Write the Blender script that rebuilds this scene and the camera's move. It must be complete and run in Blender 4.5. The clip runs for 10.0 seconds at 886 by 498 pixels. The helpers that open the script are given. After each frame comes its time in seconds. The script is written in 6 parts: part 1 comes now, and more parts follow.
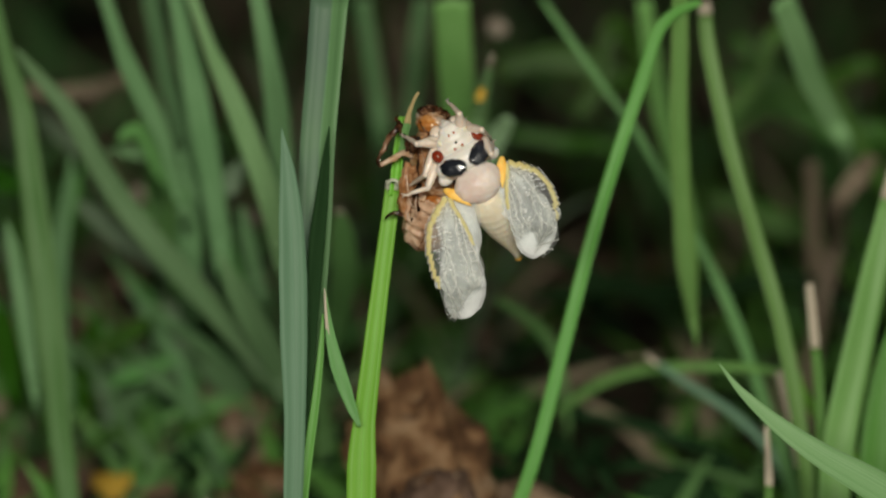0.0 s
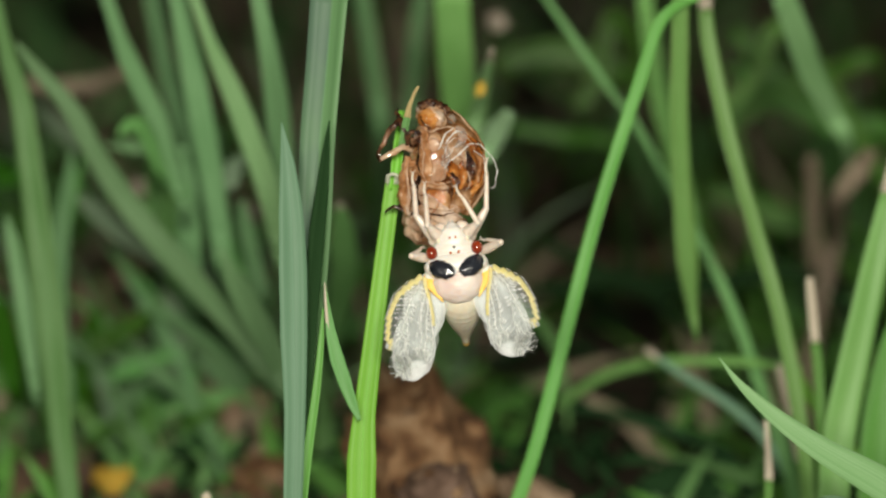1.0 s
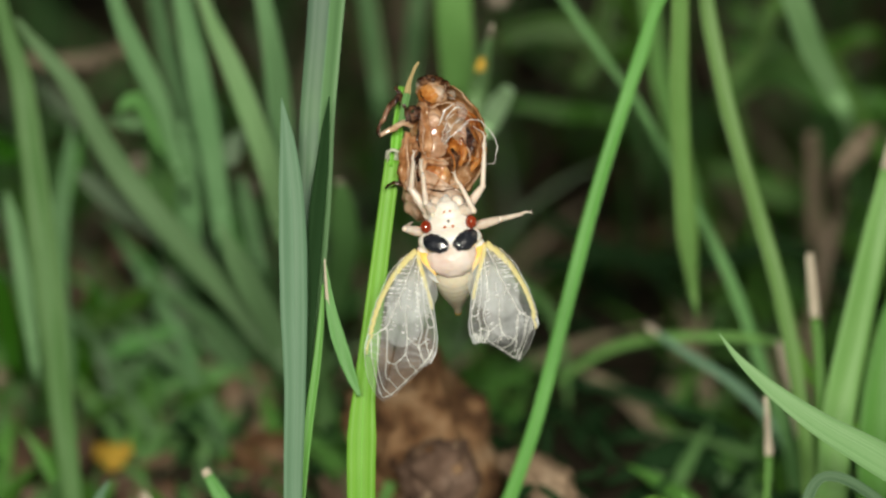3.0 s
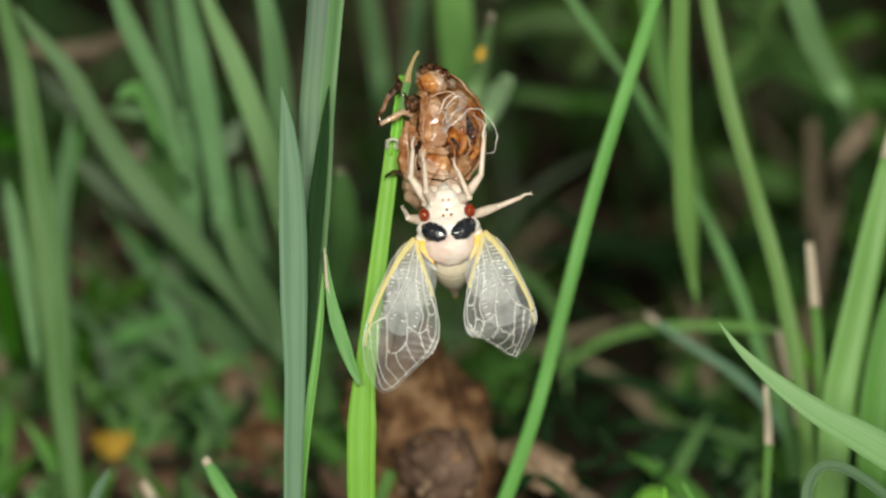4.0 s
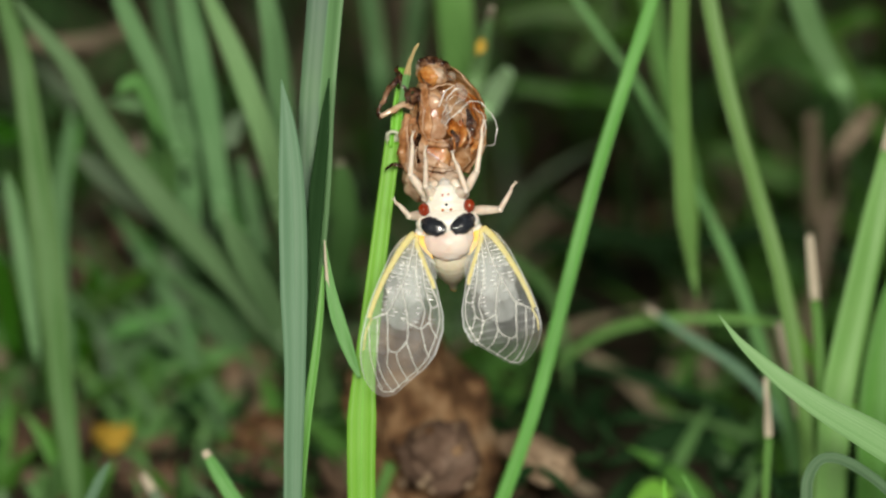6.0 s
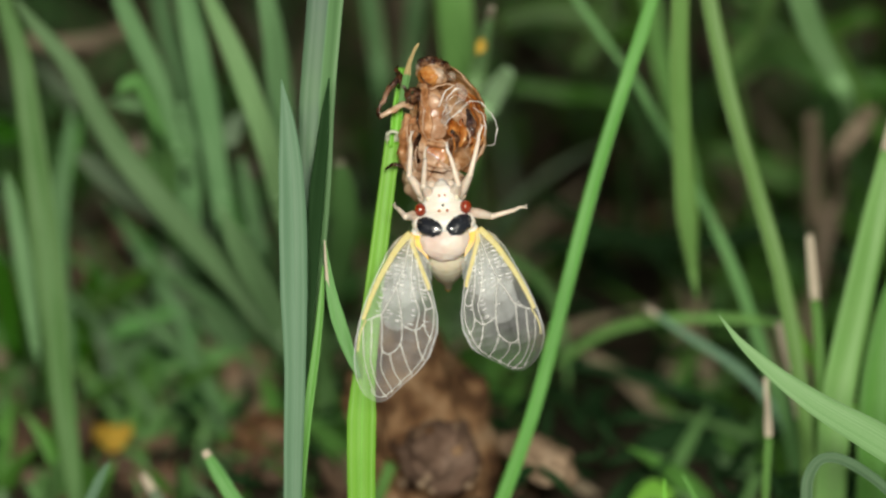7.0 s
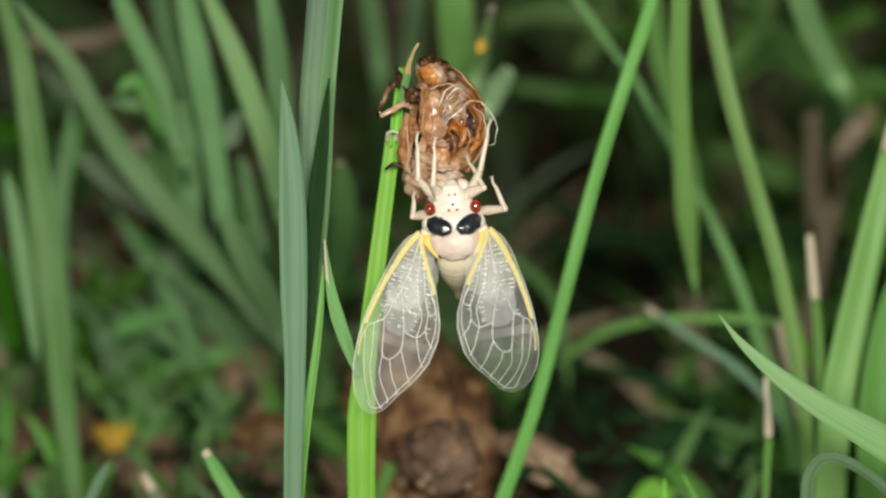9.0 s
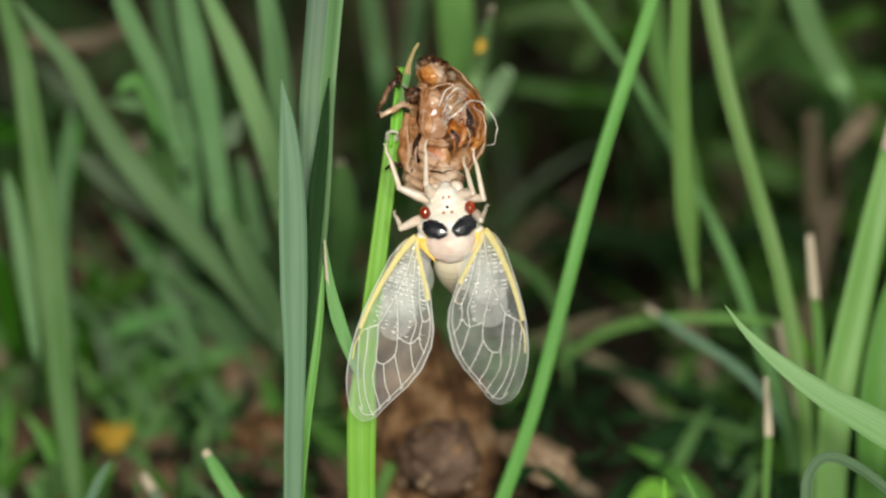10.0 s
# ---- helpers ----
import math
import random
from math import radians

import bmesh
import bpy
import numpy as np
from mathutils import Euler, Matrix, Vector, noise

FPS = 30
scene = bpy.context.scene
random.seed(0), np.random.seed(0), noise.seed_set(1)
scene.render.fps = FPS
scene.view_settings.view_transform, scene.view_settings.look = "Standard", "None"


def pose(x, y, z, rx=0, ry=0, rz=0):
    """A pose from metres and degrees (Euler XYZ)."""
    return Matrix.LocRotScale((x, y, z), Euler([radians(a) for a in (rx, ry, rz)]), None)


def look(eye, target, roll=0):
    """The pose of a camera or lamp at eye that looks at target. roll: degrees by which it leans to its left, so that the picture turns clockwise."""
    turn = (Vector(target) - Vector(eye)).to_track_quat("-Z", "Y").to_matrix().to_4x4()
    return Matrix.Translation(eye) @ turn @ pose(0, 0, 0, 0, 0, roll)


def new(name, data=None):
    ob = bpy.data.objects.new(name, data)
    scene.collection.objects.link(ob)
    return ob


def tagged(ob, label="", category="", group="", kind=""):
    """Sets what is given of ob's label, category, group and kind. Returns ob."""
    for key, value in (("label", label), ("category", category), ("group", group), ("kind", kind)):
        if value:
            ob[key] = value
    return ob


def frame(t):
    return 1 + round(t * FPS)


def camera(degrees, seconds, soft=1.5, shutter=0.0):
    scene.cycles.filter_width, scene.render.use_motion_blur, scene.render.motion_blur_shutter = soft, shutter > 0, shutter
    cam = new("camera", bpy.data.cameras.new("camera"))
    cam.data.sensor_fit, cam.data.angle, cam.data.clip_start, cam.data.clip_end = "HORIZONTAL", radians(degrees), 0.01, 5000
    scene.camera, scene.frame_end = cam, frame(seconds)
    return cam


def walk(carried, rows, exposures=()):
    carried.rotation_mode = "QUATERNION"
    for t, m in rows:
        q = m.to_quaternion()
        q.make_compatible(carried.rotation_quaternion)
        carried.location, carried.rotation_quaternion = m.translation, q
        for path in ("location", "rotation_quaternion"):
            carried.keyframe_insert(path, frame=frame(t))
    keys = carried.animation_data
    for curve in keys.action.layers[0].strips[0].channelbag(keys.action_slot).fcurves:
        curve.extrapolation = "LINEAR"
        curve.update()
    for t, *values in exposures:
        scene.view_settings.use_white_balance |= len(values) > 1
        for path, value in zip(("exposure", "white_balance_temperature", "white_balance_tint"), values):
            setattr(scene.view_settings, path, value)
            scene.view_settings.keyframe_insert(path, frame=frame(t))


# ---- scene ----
MM = 0.001
SIGHT = pose(0, 0, 0.06936, 76, 0, 0)   # the upright plane of the stalk, leaning back 14 degrees
Q = 8.778e-5                            # unit of the insect's plans: about a twelfth of a millimetre

# ---- camera ----
cam = camera(22, 10.0, soft=2.3)
cam.data.dof.use_dof = True
cam.data.dof.focus_distance = 0.348
cam.data.dof.aperture_fstop = 8.8
walk(cam, [
    (0, pose(0, -0.34348, 0.155, 77.229, 0, 0)),
    (0.5, pose(0, -0.34348, 0.155, 77.207, 0, 0)),
    (1, pose(0, -0.34348, 0.155, 77.079, 0, 0)),
    (1.5, pose(0, -0.34348, 0.155, 76.923, 0, 0)),
    (2, pose(0, -0.34348, 0.155, 76.767, 0, 0)),
    (2.5, pose(0, -0.34348, 0.155, 76.611, 0, 0)),
    (3.25, pose(0, -0.34348, 0.155, 76.405, 0, 0)),
    (4, pose(0, -0.34348, 0.155, 76.199, 0, 0)),
    (4.5, pose(0, -0.34348, 0.155, 76.057, 0, 0)),
    (5, pose(0, -0.34348, 0.155, 76.021, 0, 0)),
    (5.5, pose(0, -0.34348, 0.155, 76.014, 0, 0)),
    (7, pose(0, -0.34348, 0.155, 76.010, 0, 0)),
    (8, pose(0, -0.34348, 0.155, 76.006, 0, 0)),
    (10, pose(0, -0.34348, 0.155, 76.000, 0, 0)),
], exposures=[(0, -0.58), (0.5, -0.1), (1.0, 0.0), (10.0, 0.0)])

# ---- light: night, a twin flash beside the lens ----
world = bpy.data.worlds.new("night")
scene.world = world
world.use_nodes = True
world.node_tree.nodes["Background"].inputs[0].default_value = (0.9, 1.0, 0.85, 1)
world.node_tree.nodes["Background"].inputs[1].default_value = 0.007


def flash(x, y, z, watts, size):
    data = bpy.data.lights.new("flash", "AREA")
    data.shape, data.size, data.size_y = "RECTANGLE", size, size * 0.6
    data.energy, data.color = watts, (1.0, 0.95, 0.81)
    lamp = new("flash", data)
    lamp.matrix_world = look((x, y, z), (0, 0.05, 0.065))
    return lamp


flash(0.03, -0.43, 0.235, 2.35, 0.095)
flash(-0.09, -0.42, 0.205, 0.95, 0.08)


# ---- materials ----
def nodes_of(name):
    m = bpy.data.materials.new(name)
    m.use_nodes = True
    nt = m.node_tree
    nt.nodes.clear()
    return m, nt, nt.nodes.new("ShaderNodeOutputMaterial")


def add(nt, kind, **values):
    n = nt.nodes.new(kind)
    for key, value in values.items():
        n.inputs[key.replace("_", " ")].default_value = value
    return n


def ramp(nt, fac, stops):
    r = nt.nodes.new("ShaderNodeValToRGB")
    while len(r.color_ramp.elements) < len(stops):
        r.color_ramp.elements.new(0.5)
    for e, (p, c) in zip(r.color_ramp.elements, stops):
        e.position, e.color = p, (*c, 1)
    nt.links.new(fac, r.inputs[0])
    return r.outputs[0]


def coords(nt, kind, scale):
    tc = nt.nodes.new("ShaderNodeTexCoord")
    mp = add(nt, "ShaderNodeMapping", Scale=scale)
    nt.links.new(tc.outputs[kind], mp.inputs[0])
    return mp.outputs[0]


def noise_fac(nt, vec, scale, detail=4.0, rough=0.6):
    n = add(nt, "ShaderNodeTexNoise", Scale=scale, Detail=detail, Roughness=rough)
    nt.links.new(vec, n.inputs["Vector"])
    return n.outputs["Fac"]


def add_noise(nt, vec, scale):
    n = add(nt, "ShaderNodeTexNoise", Scale=scale, Detail=3.0)
    nt.links.new(vec, n.inputs["Vector"])
    return n.outputs["Color"]


def mix_rgb(nt, fac, a, b, blend="MIX"):
    n = nt.nodes.new("ShaderNodeMix")
    n.data_type, n.blend_type = "RGBA", blend
    for v, i in ((fac, 0), (a, 6), (b, 7)):
        if isinstance(v, (int, float)):
            n.inputs[i].default_value = v
        elif isinstance(v, tuple):
            n.inputs[i].default_value = (*v, 1)
        else:
            nt.links.new(v, n.inputs[i])
    return n.outputs[2]


def bump(nt, height, strength, distance):
    b = add(nt, "ShaderNodeBump", Strength=strength, Distance=distance)
    nt.links.new(height, b.inputs["Height"])
    return b.outputs[0]


def mix_shader(nt, fac, a, b):
    n = nt.nodes.new("ShaderNodeMixShader")
    if isinstance(fac, (int, float)):
        n.inputs[0].default_value = fac
    else:
        nt.links.new(fac, n.inputs[0])
    nt.links.new(a, n.inputs[1])
    nt.links.new(b, n.inputs[2])
    return n.outputs[0]


def leaf(name, dark, mid, light, rough=0.42, through_light=0.3, spread=0.25, spec=0.22, other=None):
    """Grass: fine lengthwise streaks, soft blotches, a tint that differs from blade to blade."""
    m, nt, out = nodes_of(name)
    streak = noise_fac(nt, coords(nt, "UV", (30, 1.2, 1)), 1.0, 4.0)
    blotch = noise_fac(nt, coords(nt, "Object", (1, 1, 1)), 70.0, 3.0)
    col = ramp(nt, streak, [(0.3, dark), (0.5, mid), (0.72, light)])
    col = mix_rgb(nt, ramp(nt, blotch, [(0.4, (0, 0, 0)), (0.75, (0.5, 0.5, 0.5))]), col, light)
    if other:
        uv = nt.nodes.new("ShaderNodeSeparateXYZ")
        nt.links.new(coords(nt, "UV", (1, 1, 1)), uv.inputs[0])
        half = mix_rgb(nt, ramp(nt, blotch, [(0.35, (0.1, 0.1, 0.1)), (0.7, (0.5, 0.5, 0.5))]), other, light)
        col = mix_rgb(nt, stretch(nt, uv.outputs[0], 0.46, 0.54, 0.0, 1.0), half, col)
    info = nt.nodes.new("ShaderNodeObjectInfo")
    hsv = nt.nodes.new("ShaderNodeHueSaturation")
    for socket, low, high in (("Hue", 0.5 - 0.006, 0.5 + 0.014), ("Value", 1 - spread, 1 + spread)):
        r = add(nt, "ShaderNodeMapRange", To_Min=low, To_Max=high)
        nt.links.new(info.outputs["Random"], r.inputs[0])
        nt.links.new(r.outputs[0], hsv.inputs[socket])
    nt.links.new(col, hsv.inputs["Color"])
    col = hsv.outputs[0]
    p = add(nt, "ShaderNodeBsdfPrincipled", Roughness=rough)
    p.inputs["Specular IOR Level"].default_value = spec
    nt.links.new(col, p.inputs["Base Color"])
    nt.links.new(bump(nt, streak, 0.08, 0.0001), p.inputs["Normal"])
    tr = add(nt, "ShaderNodeBsdfTranslucent")
    nt.links.new(col, tr.inputs[0])
    nt.links.new(mix_shader(nt, through_light, p.outputs[0], tr.outputs[0]), out.inputs[0])
    return m


def rough_stuff(name, stops, scale, rough=0.85, relief=0.001, spec=0.2):
    m, nt, out = nodes_of(name)
    vec = coords(nt, "Object", (1, 1, 1))
    big, fine = noise_fac(nt, vec, scale, 6.0, 0.65), noise_fac(nt, vec, scale * 9, 4.0)
    col = ramp(nt, big, stops)
    col = mix_rgb(nt, 0.45, col, ramp(nt, fine, [(0.3, (0.25, 0.22, 0.2)), (0.75, (1, 1, 1))]), "MULTIPLY")
    p = add(nt, "ShaderNodeBsdfPrincipled", Roughness=rough)
    p.inputs["Specular IOR Level"].default_value = spec
    nt.links.new(col, p.inputs["Base Color"])
    nt.links.new(bump(nt, fine, 0.6, relief), p.inputs["Normal"])
    nt.links.new(p.outputs[0], out.inputs[0])
    return m


def cuticle(name, stops, rough=0.35, soft=0.25, scale=900.0, relief=0.00008, clear=0.0, see=0.0, through_tint=(0.95, 0.68, 0.36), shine=0.5, creased=0.0):
    """Insect skin: mottled, slightly waxy; see lets light pass as through a thin dry shell."""
    m, nt, out = nodes_of(name)
    vec = coords(nt, "Object", (1, 1, 1))
    n = noise_fac(nt, vec, scale, 4.0)
    wide = noise_fac(nt, vec, scale * 0.2, 3.0)
    col = ramp(nt, mix_rgb(nt, 0.5, n, wide), stops)
    p = add(nt, "ShaderNodeBsdfPrincipled", Roughness=rough)
    p.inputs["Subsurface Weight"].default_value = soft
    p.inputs["Subsurface Radius"].default_value = (0.0009, 0.0006, 0.0004)
    p.inputs["Subsurface Scale"].default_value = 1.0
    p.inputs["Specular IOR Level"].default_value = shine
    p.inputs["Coat Weight"].default_value = clear
    p.inputs["Coat Roughness"].default_value = 0.07
    nt.links.new(col, p.inputs["Base Color"])
    height = bump(nt, n, 0.5, relief)
    if creased:
        cell = add(nt, "ShaderNodeTexVoronoi", Scale=creased, Randomness=1.0)
        cell.feature = "DISTANCE_TO_EDGE"
        nt.links.new(mix_rgb(nt, 0.0012, vec, add_noise(nt, vec, creased * 0.7), "ADD"), cell.inputs["Vector"])
        crease = add(nt, "ShaderNodeBump", Strength=0.55, Distance=0.0003)
        nt.links.new(stretch(nt, cell.outputs["Distance"], 0.0, 0.3, 0.0, 1.0), crease.inputs["Height"])
        nt.links.new(height, crease.inputs["Normal"])
        height = crease.outputs[0]
        nt.links.new(height, p.inputs["Coat Normal"])
    nt.links.new(height, p.inputs["Normal"])
    last = p.outputs[0]
    if see:
        tr = add(nt, "ShaderNodeBsdfTranslucent")
        nt.links.new(col, tr.inputs[0])
        clr = add(nt, "ShaderNodeBsdfTransparent", Color=(*through_tint, 1))
        last = mix_shader(nt, 0.3, last, tr.outputs[0])
        last = mix_shader(nt, see, last, clr.outputs[0])
    nt.links.new(last, out.inputs[0])
    return m


def stretch(nt, fac, a, b, low, high):
    r = add(nt, "ShaderNodeMapRange", From_Min=a, From_Max=b, To_Min=low, To_Max=high)
    r.interpolation_type = "SMOOTHSTEP"
    nt.links.new(fac, r.inputs[0])
    return r.outputs[0]


def times(nt, a, b, how="MULTIPLY"):
    n = nt.nodes.new("ShaderNodeMath")
    n.operation = how
    n.use_clamp = True
    for v, i in ((a, 0), (b, 1)):
        if isinstance(v, (int, float)):
            n.inputs[i].default_value = v
        else:
            nt.links.new(v, n.inputs[i])
    return n.outputs[0]


def membrane(name, milk, tint, ripple, gloss, pigment, fade_out, bordered):
    """Soft new wing skin: clear with a milky share, rippled across near the base; pigment: the yellow front border and root."""
    m, nt, out = nodes_of(name)
    uv = coords(nt, "UV", (1, 1, 1))
    wave = add(nt, "ShaderNodeTexWave", Scale=12.0, Distortion=3.5, Detail=2.0)
    wave.inputs["Detail Scale"].default_value = 2.5
    wave.bands_direction = "Y"
    nt.links.new(uv, wave.inputs[0])
    sep = nt.nodes.new("ShaderNodeSeparateXYZ")
    nt.links.new(uv, sep.inputs[0])
    across, along = sep.outputs[0], sep.outputs[1]
    fade = stretch(nt, along, 0.22, 0.47, 1.0, 0.0)
    nrm = bump(nt, times(nt, wave.outputs["Fac"], fade), ripple, 0.0003)
    cloud = noise_fac(nt, coords(nt, "UV", (3, 4, 1)), 1.5, 3.0)
    body = stretch(nt, cloud, 0.3, 0.7, milk * 0.75, milk * 1.25)
    body = times(nt, body, stretch(nt, along, 0.2, 0.5, 1.0, fade_out))
    colour = mix_rgb(nt, 0.0, tint, tint)
    rim = times(nt, stretch(nt, across, 0.0, 0.05, 0.45, 0.0), stretch(nt, across, 0.95, 1.0, 0.0, 0.45), "MAXIMUM")
    body = times(nt, body, rim, "MAXIMUM")
    spot = times(nt, stretch(nt, along, 0.03, 0.22, 1.0, 0.0), pigment)
    if bordered:
        border = times(nt, stretch(nt, across, 0.78, 0.93, 0.0, 0.85), stretch(nt, along, 0.2, 0.42, 1.0, 0.0))
        spot = times(nt, spot, border, "MAXIMUM")
    colour = mix_rgb(nt, spot, tint, (0.92, 0.70, 0.16))
    body = times(nt, body, times(nt, spot, 0.8), "MAXIMUM")
    dif = add(nt, "ShaderNodeBsdfDiffuse")
    tra = add(nt, "ShaderNodeBsdfTranslucent")
    glo = add(nt, "ShaderNodeBsdfGlossy", Color=(1, 1, 1, 1), Roughness=0.15)
    for n in (dif, tra):
        nt.links.new(colour, n.inputs["Color"])
    nt.links.new(nrm, glo.inputs["Normal"])
    clr = add(nt, "ShaderNodeBsdfTransparent", Color=(0.97, 0.98, 0.97, 1))
    white = mix_shader(nt, 0.08, dif.outputs[0], tra.outputs[0])
    last = mix_shader(nt, body, clr.outputs[0], white)
    sheen = add(nt, "ShaderNodeMapRange", To_Min=0.0012, To_Max=gloss)
    nt.links.new(fade, sheen.inputs[0])
    nt.links.new(mix_shader(nt, sheen.outputs[0], last, glo.outputs[0]), out.inputs[0])
    return m


GREEN = {
    "sheath": leaf("torn_sheath", (0.40, 0.42, 0.30), (0.55, 0.57, 0.45), (0.70, 0.71, 0.62)),
    "dull": leaf("grass_dull", (0.065, 0.13, 0.06), (0.09, 0.17, 0.085), (0.15, 0.24, 0.14), 0.55),
    "clover": leaf("clover_green", (0.03, 0.11, 0.006), (0.045, 0.155, 0.009), (0.065, 0.20, 0.016)),
    "bright": leaf("grass_bright", (0.15, 0.40, 0.030), (0.19, 0.46, 0.045), (0.28, 0.57, 0.09)),
    "fresh": leaf("grass_fresh", (0.10, 0.27, 0.045), (0.13, 0.33, 0.062), (0.185, 0.41, 0.10)),
    "lawn": leaf("grass_lawn", (0.105, 0.255, 0.075), (0.14, 0.32, 0.097), (0.205, 0.41, 0.15), 0.5),
    "bleached": leaf("grass_bleached", (0.32, 0.52, 0.26), (0.40, 0.60, 0.34), (0.50, 0.68, 0.44)),
    "pale": leaf("grass_pale", (0.19, 0.39, 0.145), (0.24, 0.45, 0.185), (0.32, 0.53, 0.26)),
    "blue": leaf("grass_blue", (0.13, 0.26, 0.15), (0.145, 0.28, 0.167), (0.175, 0.315, 0.20), 0.5),
    "yellow": leaf("grass_yellow", (0.165, 0.37, 0.085), (0.205, 0.43, 0.115), (0.29, 0.52, 0.18)),
    "waxy": leaf("grass_waxy", (0.145, 0.32, 0.125), (0.16, 0.34, 0.14), (0.20, 0.385, 0.18), 0.5, other=(0.13, 0.22, 0.16)),
    "sage": leaf("grass_sage", (0.12, 0.25, 0.10), (0.165, 0.325, 0.138), (0.24, 0.42, 0.205), 0.5),
    "meadow": leaf("grass_meadow", (0.10, 0.26, 0.062), (0.14, 0.34, 0.09), (0.21, 0.44, 0.15), 0.5),
    "deep": leaf("grass_deep", (0.04, 0.125, 0.014), (0.065, 0.18, 0.024), (0.105, 0.25, 0.042)),
    # shade painted as leaf colour: near-black green, almost no gloss
    "dark": leaf("grass_painted_shade", (0.009, 0.027, 0.008), (0.014, 0.04, 0.013), (0.024, 0.056, 0.022), 0.9, 0.05, spec=0.04),
    "grey": leaf("grass_grey", (0.13, 0.21, 0.125), (0.18, 0.27, 0.165), (0.27, 0.35, 0.24), 0.6),
    "dry": leaf("grass_dry", (0.36, 0.30, 0.23), (0.48, 0.42, 0.33), (0.62, 0.56, 0.46), 0.7, 0.15),
    "straw": leaf("grass_straw", (0.18, 0.11, 0.045), (0.28, 0.20, 0.09), (0.42, 0.34, 0.19), 0.6, 0.15),
    "brown": leaf("grass_brown", (0.14, 0.105, 0.065), (0.22, 0.175, 0.12), (0.34, 0.28, 0.21), 0.7, 0.1),
}
SOIL = rough_stuff("soil", [(0.3, (0.02, 0.013, 0.008)), (0.5, (0.055, 0.042, 0.028)), (0.68, (0.12, 0.095, 0.065))], 55.0)
CLOD = rough_stuff("clod", [(0.36, (0.04, 0.022, 0.014)), (0.46, (0.20, 0.105, 0.05)), (0.57, (0.39, 0.235, 0.125)), (0.7, (0.54, 0.38, 0.24))], 130.0, relief=0.003)
STONE = rough_stuff("stone", [(0.3, (0.20, 0.135, 0.085)), (0.55, (0.36, 0.26, 0.175)), (0.75, (0.48, 0.37, 0.27))], 45.0, 0.7)
DARKCLOD = rough_stuff("dark_clod", [(0.3, (0.07, 0.042, 0.03)), (0.55, (0.17, 0.11, 0.08)), (0.75, (0.26, 0.19, 0.15))], 70.0)
LITTER = rough_stuff("litter", [(0.3, (0.07, 0.04, 0.025)), (0.5, (0.20, 0.13, 0.085)), (0.7, (0.38, 0.28, 0.21))], 80.0)
YELLOW = rough_stuff("petal_yellow", [(0.3, (0.52, 0.32, 0.03)), (0.6, (0.75, 0.50, 0.08))], 120.0, 0.6)
BUD = rough_stuff("bud_pale", [(0.3, (0.33, 0.28, 0.21)), (0.6, (0.48, 0.42, 0.34))], 120.0, 0.6)
WHITE = cuticle("skin_white", [(0.3, (0.62, 0.565, 0.49)), (0.6, (0.77, 0.75, 0.715))], 0.4, 0.35, 520.0, 0.0003, shine=0.35)
CREAM = cuticle("skin_cream", [(0.3, (0.60, 0.53, 0.39)), (0.65, (0.74, 0.69, 0.56))], 0.42, 0.35, 500.0, 0.0002, shine=0.35)
PINK = cuticle("skin_pink", [(0.36, (0.57, 0.41, 0.36)), (0.6, (0.67, 0.59, 0.54))], 0.42, 0.4, 420.0, 0.0002, shine=0.3)
LEGSKIN = cuticle("skin_leg", [(0.3, (0.56, 0.44, 0.35)), (0.65, (0.72, 0.64, 0.56))], 0.36, 0.3, clear=0.1)
BLACK = cuticle("skin_black", [(0.35, (0.004, 0.005, 0.008)), (0.7, (0.028, 0.032, 0.042))], 0.26, 0.0, 700.0, 0.0006, 0.9)
RED = cuticle("eye_red", [(0.3, (0.13, 0.010, 0.003)), (0.7, (0.32, 0.045, 0.012))], 0.12, 0.0, clear=1.0)
OCELLUS = cuticle("ocellus", [(0.3, (0.35, 0.08, 0.02)), (0.7, (0.5, 0.16, 0.06))], 0.2, 0.0)
SHELL = cuticle("shell_amber", [(0.36, (0.24, 0.09, 0.03)), (0.45, (0.52, 0.27, 0.12)), (0.53, (0.76, 0.50, 0.30)), (0.62, (0.94, 0.78, 0.62))], 0.1, 0.0, 460.0, 0.00018, 1.0, 0.32, creased=560.0)
SHELLDARK = cuticle("shell_dark", [(0.42, (0.012, 0.006, 0.003)), (0.53, (0.09, 0.035, 0.014)), (0.62, (0.36, 0.20, 0.11)), (0.74, (0.75, 0.62, 0.48))], 0.16, 0.0, 800.0, 0.0003, 0.9, 0.05, creased=1000.0)
SHELLORANGE = cuticle("shell_orange", [(0.38, (0.22, 0.06, 0.01)), (0.47, (0.50, 0.18, 0.035)), (0.55, (0.76, 0.38, 0.11)), (0.66, (0.90, 0.62, 0.34))], 0.12, 0.0, 440.0, 0.0002, 1.0, 0.34, creased=560.0)
SHELLPALE = cuticle("shell_pale", [(0.36, (0.46, 0.26, 0.14)), (0.45, (0.68, 0.46, 0.31)), (0.53, (0.84, 0.66, 0.50)), (0.62, (0.96, 0.86, 0.76))], 0.09, 0.0, 440.0, 0.00016, 1.0, 0.32, creased=460.0)
EYECAP = cuticle("eye_cap", [(0.3, (0.45, 0.38, 0.30)), (0.7, (0.62, 0.56, 0.48))], 0.08, 0.0, 500.0, 0.0001, 1.0, 0.6, (0.9, 0.85, 0.78))
LINING = cuticle("lining_white", [(0.3, (0.84, 0.82, 0.78)), (0.6, (0.94, 0.93, 0.91))], 0.2, 0.0, 600.0, 0.0001, 0.5, 0.3, (0.95, 0.95, 0.95))
